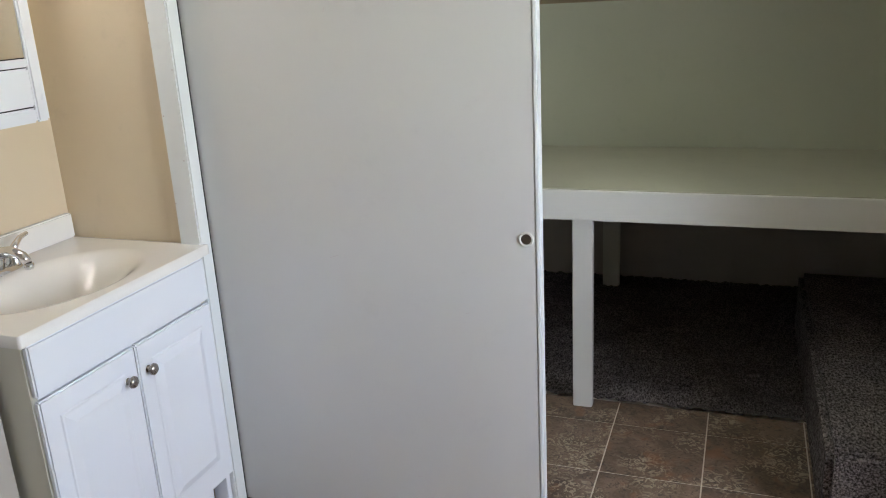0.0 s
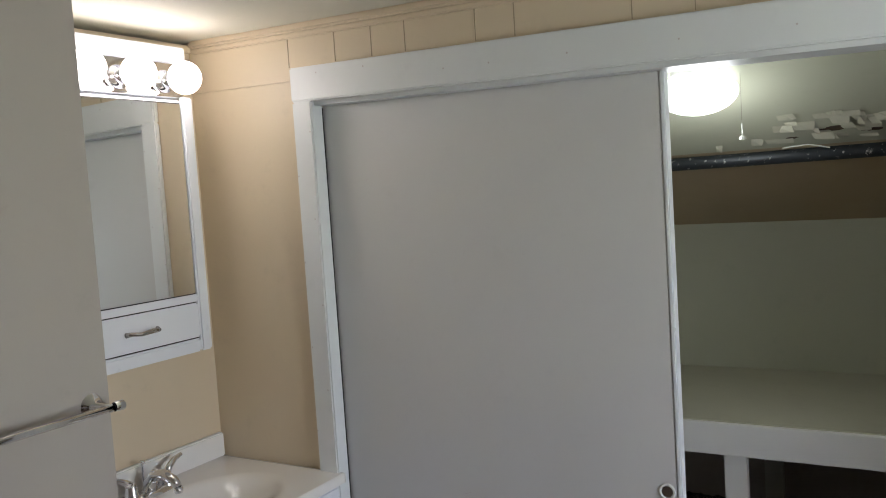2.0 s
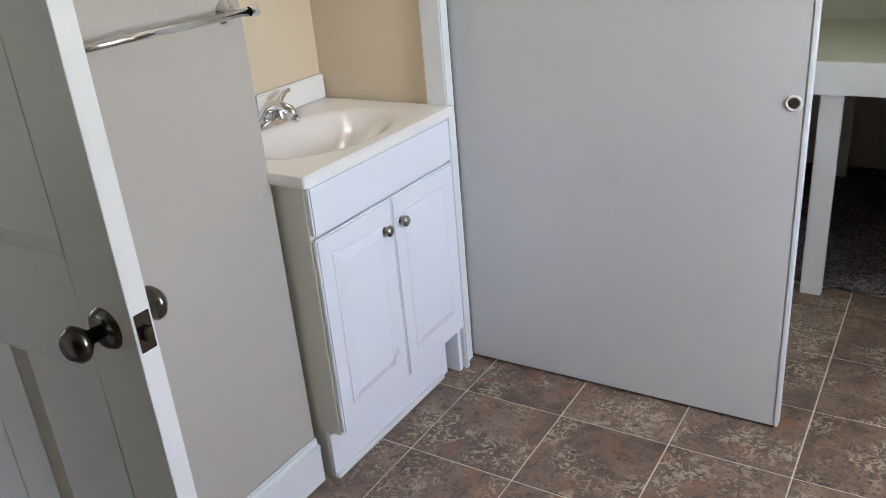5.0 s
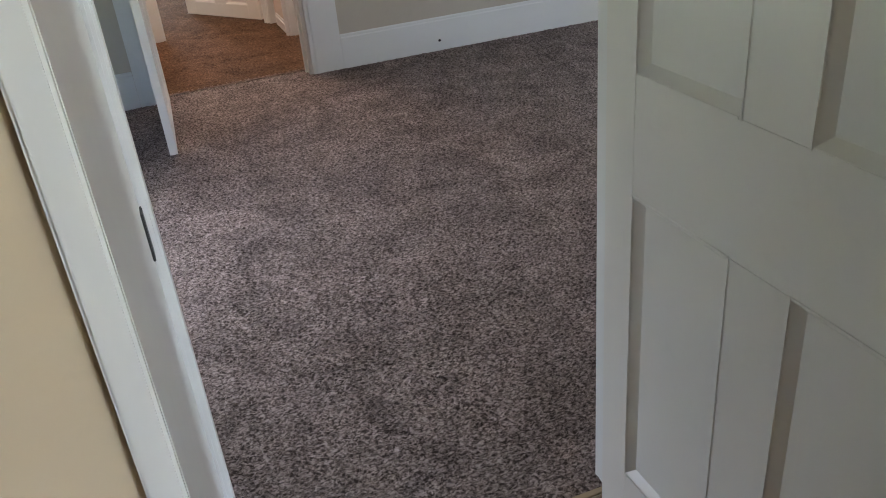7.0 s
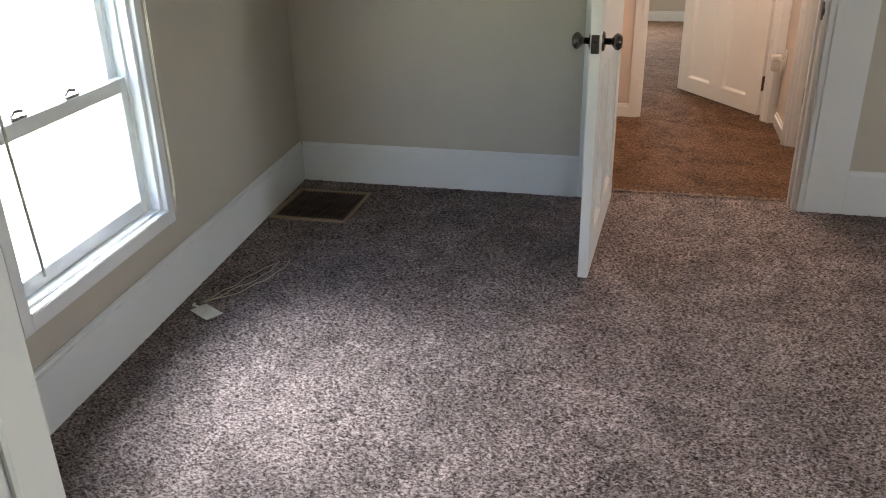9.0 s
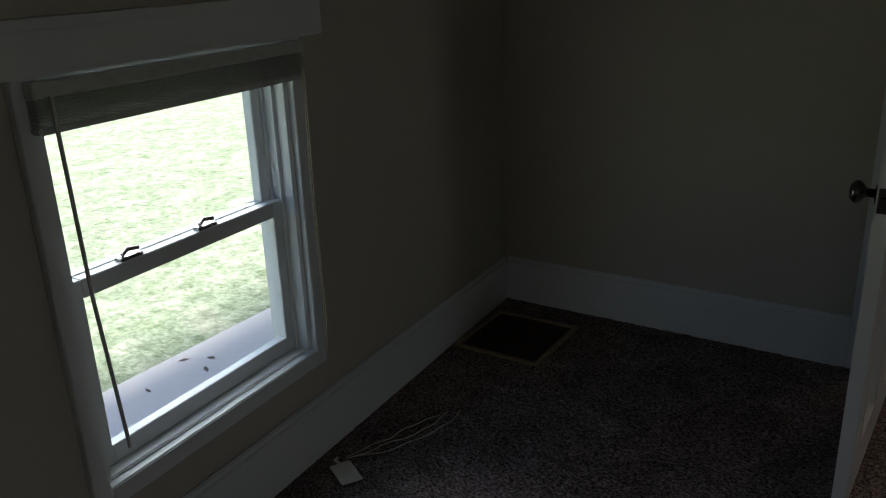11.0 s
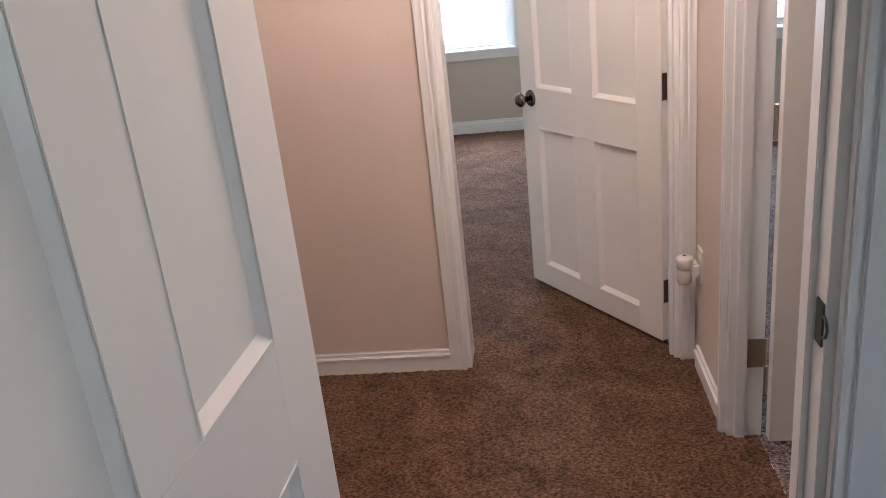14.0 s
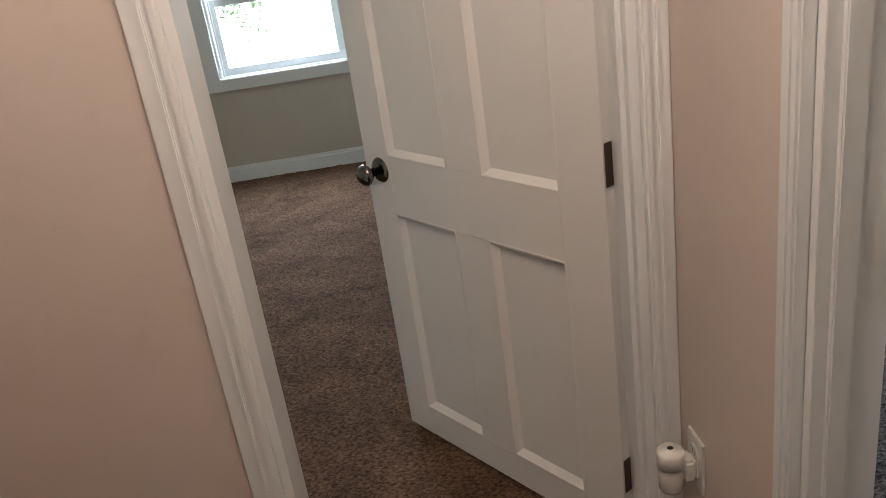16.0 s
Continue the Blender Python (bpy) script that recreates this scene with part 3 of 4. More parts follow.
skirting("baseboard", "x", -0.145, 1, -1.10, -0.514, 0.132)
skirting("baseboard", "x", -0.066, 1, -3.3, -1.907, 0.132)
skirting("baseboard", "x", -4.055, 1, -3.233, -1.889, 0.195)
skirting("baseboard", "x", -4.055, 1, -0.757, 1.33, 0.195)
skirting("baseboard", "y", -3.25, 1, -4.045, -0.62, 0.195).matrix_basis = SKEW
skirting("baseboard", "x", -0.65, -1, -3.02, -2.03, 0.195)
skirting("baseboard", "x", -0.65, -1, -0.96, 2.5, 0.195)
skirting("baseboard", "y", 2.5, -1, -5.2, -0.65, 0.195)
skirting("baseboard", "x", -5.51, 1, -3.6, -1.712, 0.085, "low white painted skirting board", 0.012)
skirting("baseboard", "x", -4.17, -1, -3.6, -1.934, 0.085, "low white painted skirting board", 0.012)
skirting("baseboard", "y", -0.861, -1, -5.45, -5.102, 0.085, "low white painted skirting board", 0.012)
skirting("baseboard", "x", XB, 1, -3.6, -0.80, 0.10, "low white painted skirting board", 0.012)
skirting("baseboard", "x", XC, 1, -0.70, 1.17, 0.10, "low white painted skirting board", 0.012)
skirting("baseboard", "y", -0.80, -1, XB, -5.64, 0.10, "low white painted skirting board", 0.012)

# ---- windows ----


def sash(parent, name, x0, x1, z0, z1, y, rail_b, rail_t, stile, deep=0.03):
    s = part(name, boxed(x0, x0 + stile, y, y + deep, z0, z1, 0.002), "white", parent)
    part("stile", boxed(x1 - stile, x1, y, y + deep, z0, z1, 0.002), "white", s)
    part("bottom_rail", boxed(x0 + stile, x1 - stile, y, y + deep, z0, z0 + rail_b, 0.002), "white", s)
    part("top_rail", boxed(x0 + stile, x1 - stile, y, y + deep, z1 - rail_t, z1, 0.002), "white", s)
    pane = part("pane", boxed(x0 + stile, x1 - stile, y + deep / 2 - 0.002, y + deep / 2 + 0.002, z0 + rail_b, z1 - rail_t), "glass", s)
    pane.visible_shadow = False
    return s


def sash_window(name, place, turn, w, h, label, case=0.055, head=None, apron=0.06, meet=0.49):
    """A double-hung window: opening w by h, its bottom middle at place, room towards -y of its own frame."""
    win = thing(name, label, "window", place, turn)
    hw, th = w / 2, 0.018
    fr = part("frame", boxed(-hw, -hw + th, -0.002, 0.126, 0, h, 0.001), "white", win)
    part("jamb", boxed(hw - th, hw, -0.002, 0.126, 0, h, 0.001), "white", fr)
    part("head_jamb", boxed(-hw + th, hw - th, -0.002, 0.126, h - th, h, 0.001), "white", fr)
    part("sill", boxed(-hw + th, hw - th, 0.0, 0.075, -0.005, 0.02, 0.003), "white", fr)
    for s in (-1, 1):
        for y in (0.030, 0.066):
            part("track", boxed(s * (hw - th), s * (hw - th - 0.012), y, y + 0.006, 0.02, h - th), "white", fr)
    part("casing", boxed(-hw - case, -hw, -0.02, 0, -apron, h, 0.002), "white", win)
    part("casing", boxed(hw, hw + case, -0.02, 0, -apron, h, 0.002), "white", win)
    part("apron", boxed(-hw, hw, -0.018, 0, -apron, 0, 0.002), "white", win)
    part("stool", boxed(-hw - 0.002, hw + 0.002, -0.024, 0.03, -0.006, 0.012, 0.003), "white", win)
    hd = head or (0.0, 0.075)
    part("head_casing", boxed(-hw - case - hd[0], hw + case + hd[0], -0.03, 0, h, h + hd[1], 0.003), "white", win)
    part("head_cap", boxed(-hw - case - hd[0] - 0.012, hw + case + hd[0] + 0.012, -0.042, 0, h + hd[1], h + hd[1] + 0.018, 0.004), "white", win)
    mid = h * meet
    lower = sash(win, "lower_sash", -hw + th + 0.002, hw - th - 0.002, 0.02, mid + 0.02, 0.036, 0.045, 0.042, 0.042)
    upper = sash(win, "upper_sash", -hw + th + 0.002, hw - th - 0.002, mid - 0.015, h - th, 0.072, 0.035, 0.045, 0.042)
    for x in (-0.165, 0.07):
        lk = part("sash_lock", boxed(x - 0.032, x + 0.032, 0.038, 0.062, mid + 0.02, mid + 0.028, 0.002), "nickel", lower, "grey metal sash lock")
        bm = tube(bmesh.new(), [(x - 0.018, 0.05, mid + 0.032), (x, 0.054, mid + 0.040), (x + 0.028, 0.050, mid + 0.036)], 0.005)
        part("lever", bm, "nickel", lk)
    return win


# south bedroom window: local +y points out of the room
win_a = sash_window("window_1", (0, 0, 0), 0, 0.734, 0.891, "white double-hung window with a raised blind, looking on the lawn", 0.042, (0.09, 0.085), 0.042, 0.500)
win_a.matrix_basis = SKEW @ pose(-2.349, -3.25, 0.341, 0, 0, 180)
sash_window("window_2", (XB, -1.864, 0.635), 90, 0.80, 0.915, "white double-hung window of the far bedroom", 0.09, (0.0, 0.08), 0.062)
sash_window("window_3", (-2.0, 2.5, 0.75), 0, 0.8, 0.9, "white double-hung window in the north bedroom wall")
# unseen window, added as a daylight source for the side room
sash_window("window_4", (XC, 0.35, 0.72), 90, 0.8, 0.915, "added unseen double-hung window that lights the side room")
sash_window("window_5", (2.6, -0.63, 0.85), -90, 0.9, 0.95, "white double-hung bathroom window")

blind = thing("window_blind", "off-white slatted blind drawn up under the window head", "window blind")
blind.matrix_basis = SKEW @ pose(-2.349, -3.25, 0)
part("head_rail", boxed(-0.388, 0.388, 0.021, 0.050, 1.196, 1.226, 0.002), "blind", blind)
for k in range(13):
    z = 1.146 + k * 0.0038
    sway = 0.0015 * math.sin(2.3 * k)
    part("slat", boxed(-0.386 + sway, 0.386 + sway, 0.022 + sway, 0.048 + sway, z, z + 0.0014), "blind", blind)
part("bottom_rail", boxed(-0.388, 0.388, 0.021, 0.049, 1.130, 1.144, 0.003), "blind", blind)
part("wand", tube(bmesh.new(), [(0.358, 0.056, 1.20), (0.352, 0.058, 0.80), (0.329, 0.056, 0.445)], 0.0045, 6), "blind", blind, "thin grey tilt wand")
cords = [(-0.372, 0.052, 1.18), (-0.370, 0.050, 0.8), (-0.384, 0.044, 0.45), (-0.388, 0.034, 0.34)]
part("cord", tube(bmesh.new(), cords, 0.0014, 5), "cord", blind)
part("cord", tube(bmesh.new(), [(x - 0.008, y, z) for x, y, z in cords], 0.0014, 5), "cord", blind)

# ---- closet front ----
ct = thing("closet_trim", "plain white painted trim round the sliding door opening", "door trim")
ct["kind"] = "structure"
part("upright", boxed(-0.121, -0.056, 0.102, 0.12, 0, 1.835, 0.004), "white", ct)
part("upright", boxed(1.9, 1.97, 0.102, 0.12, 0, 1.835, 0.004), "white", ct)
part("head", boxed(-0.121, 1.97, 0.100, 0.12, 1.835, 1.925, 0.004), "white", ct)
part("jamb", boxed(-0.098, -0.075, 0.1205, 0.172, 0, 1.84, 0.002), "white", ct)
part("jamb", boxed(1.9, 1.92, 0.1205, 0.235, 0, 1.84, 0.002), "white", ct)
part("track", boxed(-0.074, 1.899, 0.135, 0.235, 1.826, 1.839), "white", ct)
# no real part: a dark strip paints the shade between jamb and slab
part("door_seal", boxed(-0.0868, -0.0785, 0.1765, 0.1795, 0.01, 1.822), "dark", ct, "thin dark strip standing in for the shade of the gap")
part("guide_strip", boxed(-0.0975, -0.085, 0.150, 0.168, 0, 1.826, 0.002), "white", ct)


def sliding_door(x0, x1, y, label, pull_x):
    d = thing("sliding_door", label, "sliding door", (x0, y, 0))
    w = x1 - x0
    part("panel", boxed(0, w - 0.010, 0, 0.03, 0.008, 1.828, 0.002), "slab", d)
    part("edge_strip", boxed(w - 0.010, w, -0.002, 0.032, 0.008, 1.828, 0.002), "white", d, "white edge strip")
    m = Matrix.Translation((pull_x - x0, 0.0, 0.876)) @ Matrix.Rotation(math.pi / 2, 4, "X")
    p = part("finger_pull", lathe(bmesh.new(), [(0.0125, -0.001), (0.0145, 0.0035), (0.0175, 0.0035), (0.019, 0.0)], m, 28), "plastic", d, "round white-rimmed finger pull", True)
    part("cup", lathe(bmesh.new(), [(0.0, 0.0006), (0.0125, 0.0006)], m, 24), "chrome", p)
    return d


front_door = sliding_door(-0.087, 0.845, 0.180, "off-white flat sliding closet door, scuffed, standing on the tiles", 0.811)
for x, z, dx, dz in ((0.296, 0.803, 0.012, 0.004), (0.657, 0.675, 0.006, 0.0015), (0.33, 1.42, 0.001, 0.006), (0.05, 1.62, 0.002, 0.002), (0.5, 0.18, 0.009, 0.002)):
    bm = tube(bmesh.new(), [(x + 0.087 - dx, -0.0002, z - dz), (x + 0.087 + dx, -0.0002, z + dz)], 0.0008, 5)
    part("scratch", bm, "dim", front_door, "thin grey scratch")

# picture rail joint, panel joints and crown on the closet wall
for x0, x1, z, r, n in ((-0.505, -0.128, 1.893, 0.006, "trim"),):
    structure("trim_joint", boxed(x0, x1, 0.114, 0.121, z, z + 0.007, 0.001), "cream", "thin cream batten on the wall", "trim")
for k, x in enumerate((-0.135, 0.02, 0.135, 0.235, 0.43, 0.53, 0.80, 0.93, 1.18, 1.32)):
    structure("trim_joint", boxed(x, x + 0.002, 0.1185, 0.1205, 1.93, 2.03), "tan", "thin dark panel joint", "trim")
bm = boxed(-0.49, 2.6, 0.100, 0.121, 2.018, 2.04, 0.006)
box(bm, -0.49, 2.6, 0.110, 0.121, 2.004, 2.018, 0.003)
structure("trim_crown", bm, "cream", "small cream crown moulding", "trim")

rng = random.Random(31)
for k in range(9):
    x, z = (-0.112 + 0.045 * (k % 2) + rng.uniform(-0.004, 0.004), 0.95 + 0.115 * k) if k < 8 else (-0.09, 1.88)
    part("nail_hole", lathe(bmesh.new(), [(0.0, 0.0006), (0.0022, 0.0)], Matrix.Translation((x, 0.1018, z)) @ Matrix.Rotation(math.pi / 2, 4, "X"), 8), "dim", ct)
for x in (-0.03, 0.12, 0.35, 0.47, 0.66, 0.9, 1.12):
    part("nail_hole", lathe(bmesh.new(), [(0.0, 0.0006), (0.0022, 0.0)], Matrix.Translation((x, 0.0998, 1.905 - 0.03 * (x > 0.3))) @ Matrix.Rotation(math.pi / 2, 4, "X"), 8), "dim", ct)


def sag(ob, least):
    """The old opening is out of level: its upper edge sinks towards +x."""
    for v in ob.data.vertices:
        if v.co.z > least:
            v.co.z -= 0.024 * (v.co.x + 0.10)


for ob in scene.objects:
    if ob.type == "MESH" and ob.name.split(".")[0] in ("wall_closet_front", "trim_crown", "trim_joint", "ceiling_bathroom"):
        sag(ob, 1.7)
for ob in ct.children:
    sag(ob, 1.6)
for ob in front_door.children:
    if "scratch" not in ob.name:
        sag(ob, 1.6)
bm = boxed(-0.506, -0.49, -0.5, 0.12, 2.018, 2.04, 0.004)
structure("trim_crown", bm, "cream", "small cream crown moulding", "trim")

# ---- vanity ----
van = thing("vanity_cabinet", "white two-door bathroom vanity cabinet on a recessed kick", "vanity cabinet", (0, 0, 0))
X0, XF, Y0, Y1 = -0.500, -0.068, -0.498, 0.099
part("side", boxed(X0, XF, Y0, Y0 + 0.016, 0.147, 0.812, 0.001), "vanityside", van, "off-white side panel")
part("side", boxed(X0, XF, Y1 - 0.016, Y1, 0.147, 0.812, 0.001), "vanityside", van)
part("face_frame", boxed(XF - 0.016, XF, Y0 + 0.016, Y1 - 0.016, 0.147, 0.812), "vanity", van)
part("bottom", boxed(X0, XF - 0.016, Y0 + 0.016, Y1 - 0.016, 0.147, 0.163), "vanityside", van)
part("kick_board", boxed(-0.118, -0.106, Y0 + 0.002, Y1 - 0.035, 0.0, 0.147, 0.001), "vanity", van)
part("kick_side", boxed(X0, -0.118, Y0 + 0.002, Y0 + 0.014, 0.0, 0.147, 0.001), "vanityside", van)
part("kick_foot", boxed(-0.118, -0.07, Y1 - 0.018, Y1, 0.0, 0.147, 0.001), "vanity", van)
part("shoe_strip", boxed(-0.106, -0.094, Y0 + 0.002, Y1 - 0.07, 0.0, 0.016, 0.003), "white", van)


def front(name, y0, y1, z0, z1, raised):
    f = part(name, boxed(XF, XF + 0.016, y0, y1, z0, z1, 0.004), "vanity", van)
    if raised:
        bm = bmesh.new()
        g = XF + 0.016
        a, b, c, d = y0 + 0.045, y1 - 0.045, z0 + 0.065, z1 - 0.05
        loops = [(0.0, 0.0), (0.003, 0.0025), (0.008, 0.0025), (0.030, 0.009)]
        rings = []
        for w, up in loops:
            rings.append([bm.verts.new((g + 0.0004 + max(up, -0.0002), y, z)) for y, z in ((a + w, c + w), (b - w, c + w), (b - w, d - w), (a + w, d - w))])
        for p, q in zip(rings, rings[1:]):
            for k in range(4):
                bm.faces.new((p[k], p[(k + 1) % 4], q[(k + 1) % 4], q[k]))
        bm.faces.new(rings[-1])
        bmesh.ops.recalc_face_normals(bm, faces=bm.faces)
        part("raised_panel", bm, "vanity", f)
    return f


front("drawer_front", Y0 + 0.002, Y1 - 0.002, 0.688, 0.806, False)
MID = -0.203
dl = front("door", Y0 + 0.002, MID - 0.002, 0.155, 0.680, True)
dr = front("door", MID + 0.002, Y1 - 0.002, 0.155, 0.680, True)
for d, y in ((dl, -0.243), (dr, -0.170)):
    m = Matrix.Translation((XF + 0.016, y, 0.607)) @ Matrix.Rotation(math.pi / 2, 4, "Y")
    part("knob", lathe(bmesh.new(), [(0.0, 0.024), (0.009, 0.0235), (0.0145, 0.019), (0.015, 0.015), (0.006, 0.010), (0.0055, 0.003), (0.009, 0.0)], m, 20), "nickel", d, "round nickel knob", True)


def vanity_top():
    """One sheet with an oval basin sunk into it, and a rounded front edge."""
    bm = bmesh.new()
    x0, x1, y0, y1, z = -0.503, -0.040, -0.520, 0.112, 0.838
    nx, ny = 64, 84
    grid = []
    for j in range(ny + 1):
        row = []
        for i in range(nx + 1):
            x, y = x0 + (x1 - x0) * i / nx, y0 + (y1 - y0) * j / ny
            d = math.sqrt(((x + 0.240) / 0.168) ** 2 + ((y + 0.205) / 0.245) ** 2)
            sink = 0.0
            if d < 1.0:
                s = min(max((1.0 - d) / 0.8, 0), 1)
                sink = 0.105 * s * s * (3 - 2 * s)
            row.append(bm.verts.new((x, y, z - sink)))
        grid.append(row)
    for j in range(ny):
        for i in range(nx):
            bm.faces.new((grid[j][i], grid[j][i + 1], grid[j + 1][i + 1], grid[j + 1][i]))
    edge = [grid[0][i] for i in range(nx + 1)] + [grid[j][nx] for j in range(1, ny + 1)] + [grid[ny][i] for i in range(nx - 1, -1, -1)] + [grid[j][0] for j in range(ny - 1, 0, -1)]
    low = [bm.verts.new((v.co.x, v.co.y, 0.8125)) for v in edge]
    for k in range(len(edge)):
        n = (k + 1) % len(edge)
        bm.faces.new((edge[k], edge[n], low[n], low[k]))
    bmesh.ops.recalc_face_normals(bm, faces=bm.faces)
    return bm


top = thing("bathroom_sink", "cream cultured marble vanity top with an oval basin", "sink")
part("countertop", vanity_top(), "marble", top, "", True)
part("backsplash", boxed(-0.504, -0.484, -0.520, 0.112, 0.8385, 0.908, 0.004), "marble", top)
m = Matrix.Translation((-0.240, -0.205, 0.7335))
part("drain", lathe(bmesh.new(), [(0.0, 0.004), (0.017, 0.004), (0.021, 0.001), (0.022, 0.0)], m), "chrome", top, "chrome drain", True)

fc = thing("faucet", "chrome two-handle bathroom faucet on the vanity top", "faucet", (-0.435, -0.205, 0.838))
bm = bmesh.new()
lathe(bm, [(0.0, 0.012), (0.020, 0.012), (0.026, 0.006), (0.027, 0.0)], Matrix.Diagonal((1.0, 3.0, 1.0, 1.0)), 32)
part("base", bm, "chrome", fc, "", True)
bm = tube(bmesh.new(), [(0, 0, 0.006), (0.006, 0, 0.035), (0.025, 0, 0.055), (0.060, 0, 0.060), (0.095, 0, 0.050), (0.108, 0, 0.034)], [0.020, 0.018, 0.016, 0.014, 0.0125, 0.011], 16)
part("spout", bm, "chrome", fc, "", True)
part("aerator", lathe(bmesh.new(), [(0.0, 0.0), (0.010, 0.0), (0.0115, 0.004), (0.0115, 0.014), (0.0, 0.014)], Matrix.Translation((0.109, 0, 0.020)), 18), "chrome", fc, "", True)
part("lift_rod", lathe(bmesh.new(), [(0.0, 0.078), (0.008, 0.077), (0.0085, 0.073), (0.003, 0.066), (0.0025, 0.0)], Matrix.Translation((-0.022, 0, 0.01)), 14), "chrome", fc, "", True)
for s in (-1, 1):
    h = part("handle_base", lathe(bmesh.new(), [(0.0, 0.040), (0.010, 0.039), (0.014, 0.032), (0.016, 0.015), (0.021, 0.0)], Matrix.Translation((0, s * 0.055, 0.008)), 20), "chrome", fc, "", True)
    bm = tube(bmesh.new(), [(0.0, s * 0.055, 0.040), (-0.002, s * 0.070, 0.054), (-0.006, s * 0.092, 0.066), (-0.010, s * 0.118, 0.070)], [0.0115, 0.009, 0.007, 0.0055], 12)
    part("lever", bm, "chrome", h, "", True)

# ---- medicine cabinet with lights ----
mc = thing("medicine_cabinet", "white mirrored medicine cabinet with a drawer, hung on the cream wall", "medicine cabinet")
XM = -0.385
yl, yr, zb, zt = -0.460, 0.003, 1.186, 1.868
part("body", boxed(-0.505, XM - 0.012, yl + 0.004, yr - 0.004, zb + 0.004, zt - 0.004, 0.001), "vanity", mc)
part("left_stile", boxed(XM - 0.012, XM + 0.004, yl, yl + 0.038, zb, 2.0, 0.005), "vanity", mc)
part("right_stile", boxed(XM - 0.012, XM + 0.004, yr - 0.038, yr, zb, 1.872, 0.005), "vanity", mc)
part("bottom_rail", boxed(XM - 0.012, XM + 0.003, yl + 0.038, yr - 0.038, zb, zb + 0.036, 0.005), "vanity", mc)
part("middle_rail", boxed(XM - 0.012, XM, yl + 0.038, yr - 0.038, 1.322, 1.342, 0.002), "vanity", mc)
part("mirror_backing", boxed(XM - 0.0119, XM - 0.006, yl + 0.038, yr - 0.038, 1.342, 1.856), "dark", mc)
part("mirror", boxed(XM - 0.006, XM - 0.002, yl + 0.041, yr - 0.041, 1.345, 1.853, 0.001), "mirror", mc, "clear mirror door")
part("drawer_gap", boxed(XM - 0.0119, XM - 0.006, yl + 0.038, yr - 0.038, 1.222, 1.322), "dark", mc)
dw = part("drawer", boxed(XM - 0.006, XM + 0.004, yl + 0.040, yr - 0.040, 1.226, 1.319, 0.004), "vanity", mc)
yc = (yl + yr) / 2
bm = tube(bmesh.new(), [(XM + 0.004, yc - 0.048, 1.272), (XM + 0.018, yc - 0.042, 1.274), (XM + 0.026, yc - 0.018, 1.271), (XM + 0.027, yc + 0.018, 1.274), (XM + 0.018, yc + 0.042, 1.272), (XM + 0.004, yc + 0.048, 1.273)], [0.007, 0.0055, 0.005, 0.0065, 0.0055, 0.007], 12)
part("handle", bm, "nickel", dw, "curved nickel handle", True)

lb = thing("light_bar", "chrome and white bar light with three lit globe bulbs", "wall light")
part("back_box", boxed(-0.505, -0.412, yl, 0.003, 1.872, 2.008, 0.003), "vanity", lb)
part("chrome_plate", boxed(-0.412, -0.404, yl + 0.008, -0.003, 1.874, 1.962, 0.003), "chrome", lb, "polished chrome plate")
part("valance", boxed(-0.412, -0.392, yl + 0.002, 0.001, 1.964, 2.006, 0.004), "vanity", lb)
for y in (-0.070, -0.214, -0.358):
    m = Matrix.Translation((-0.404, y, 1.912)) @ Matrix.Rotation(math.pi / 2, 4, "Y")
    s = part("socket", lathe(bmesh.new(), [(0.030, 0.0), (0.030, 0.004), (0.021, 0.008), (0.0195, 0.034), (0.021, 0.036), (0.016, 0.040), (0.0, 0.040)], m, 24), "chrome", lb, "", True)
    b = part("bulb", lathe(bmesh.new(), [(0.013, 0.036), (0.016, 0.042)] + [(0.043 * math.sin(a), 0.079 - 0.043 * math.cos(a)) for a in [0.45 + k * (math.pi - 0.45) / 12 for k in range(12)]] + [(0.0, 0.118)], m, 28), "bulb", s, "lit white globe bulb", True)

tb = thing("towel_bar", "brushed metal towel bar on the cream wall", "towel bar", (-0.145, -0.80, 1.187))
for y in (-0.245, 0.245):
    m = Matrix.Translation((0, y, 0)) @ Matrix.Rotation(math.pi / 2, 4, "Y")
    p = part("post", lathe(bmesh.new(), [(0.0, 0.060), (0.008, 0.060), (0.0085, 0.012), (0.020, 0.006), (0.026, 0.0)], m, 20), "chrome", tb, "", True)
part("bar", tube(bmesh.new(), [(0.055, -0.262, 0), (0.055, 0.262, 0)], 0.0078, 16), "chrome", tb, "", True)
for s in (-1, 1):
    m = Matrix.Translation((0.055, s * 0.262, 0)) @ Matrix.Rotation(-s * math.pi / 2, 4, "X")
    part("end_cap", lathe(bmesh.new(), [(0.0095, -0.006), (0.0105, 0.0), (0.0105, 0.014), (0.008, 0.017), (0.0, 0.017)], m, 16), "chrome", tb, "", True)

# ---- closet things ----
lamp = thing("closet_ceiling_light", "lit opal globe ceiling light with a pull chain", "ceiling light", (0.80, 0.67, 1.846))
part("canopy", lathe(bmesh.new(), [(0.0, 0.03), (0.066, 0.03), (0.068, -0.004), (0.0, -0.004)][::-1]), "plastic", lamp, "", True)
part("globe", lathe(bmesh.new(), [(0.06, -0.004)] + [(0.105 * math.sin(a), -0.052 + 0.060 * math.cos(a)) for a in [0.6 + k * (math.pi - 0.6) / 14 for k in range(14)]] + [(0.0, -0.112)], Matrix(), 32), "globe", lamp, "lit opal glass globe", True)
bm = bmesh.new()
for k in range(26):
    lathe(bm, [(0.0, 0.0018), (0.0016, 0.0), (0.0, -0.0018)], Matrix.Translation((0.1085, 0.01, -0.002 - k * 0.0052)), 6)
ch = part("pull_chain", bm, "nickel", lamp)
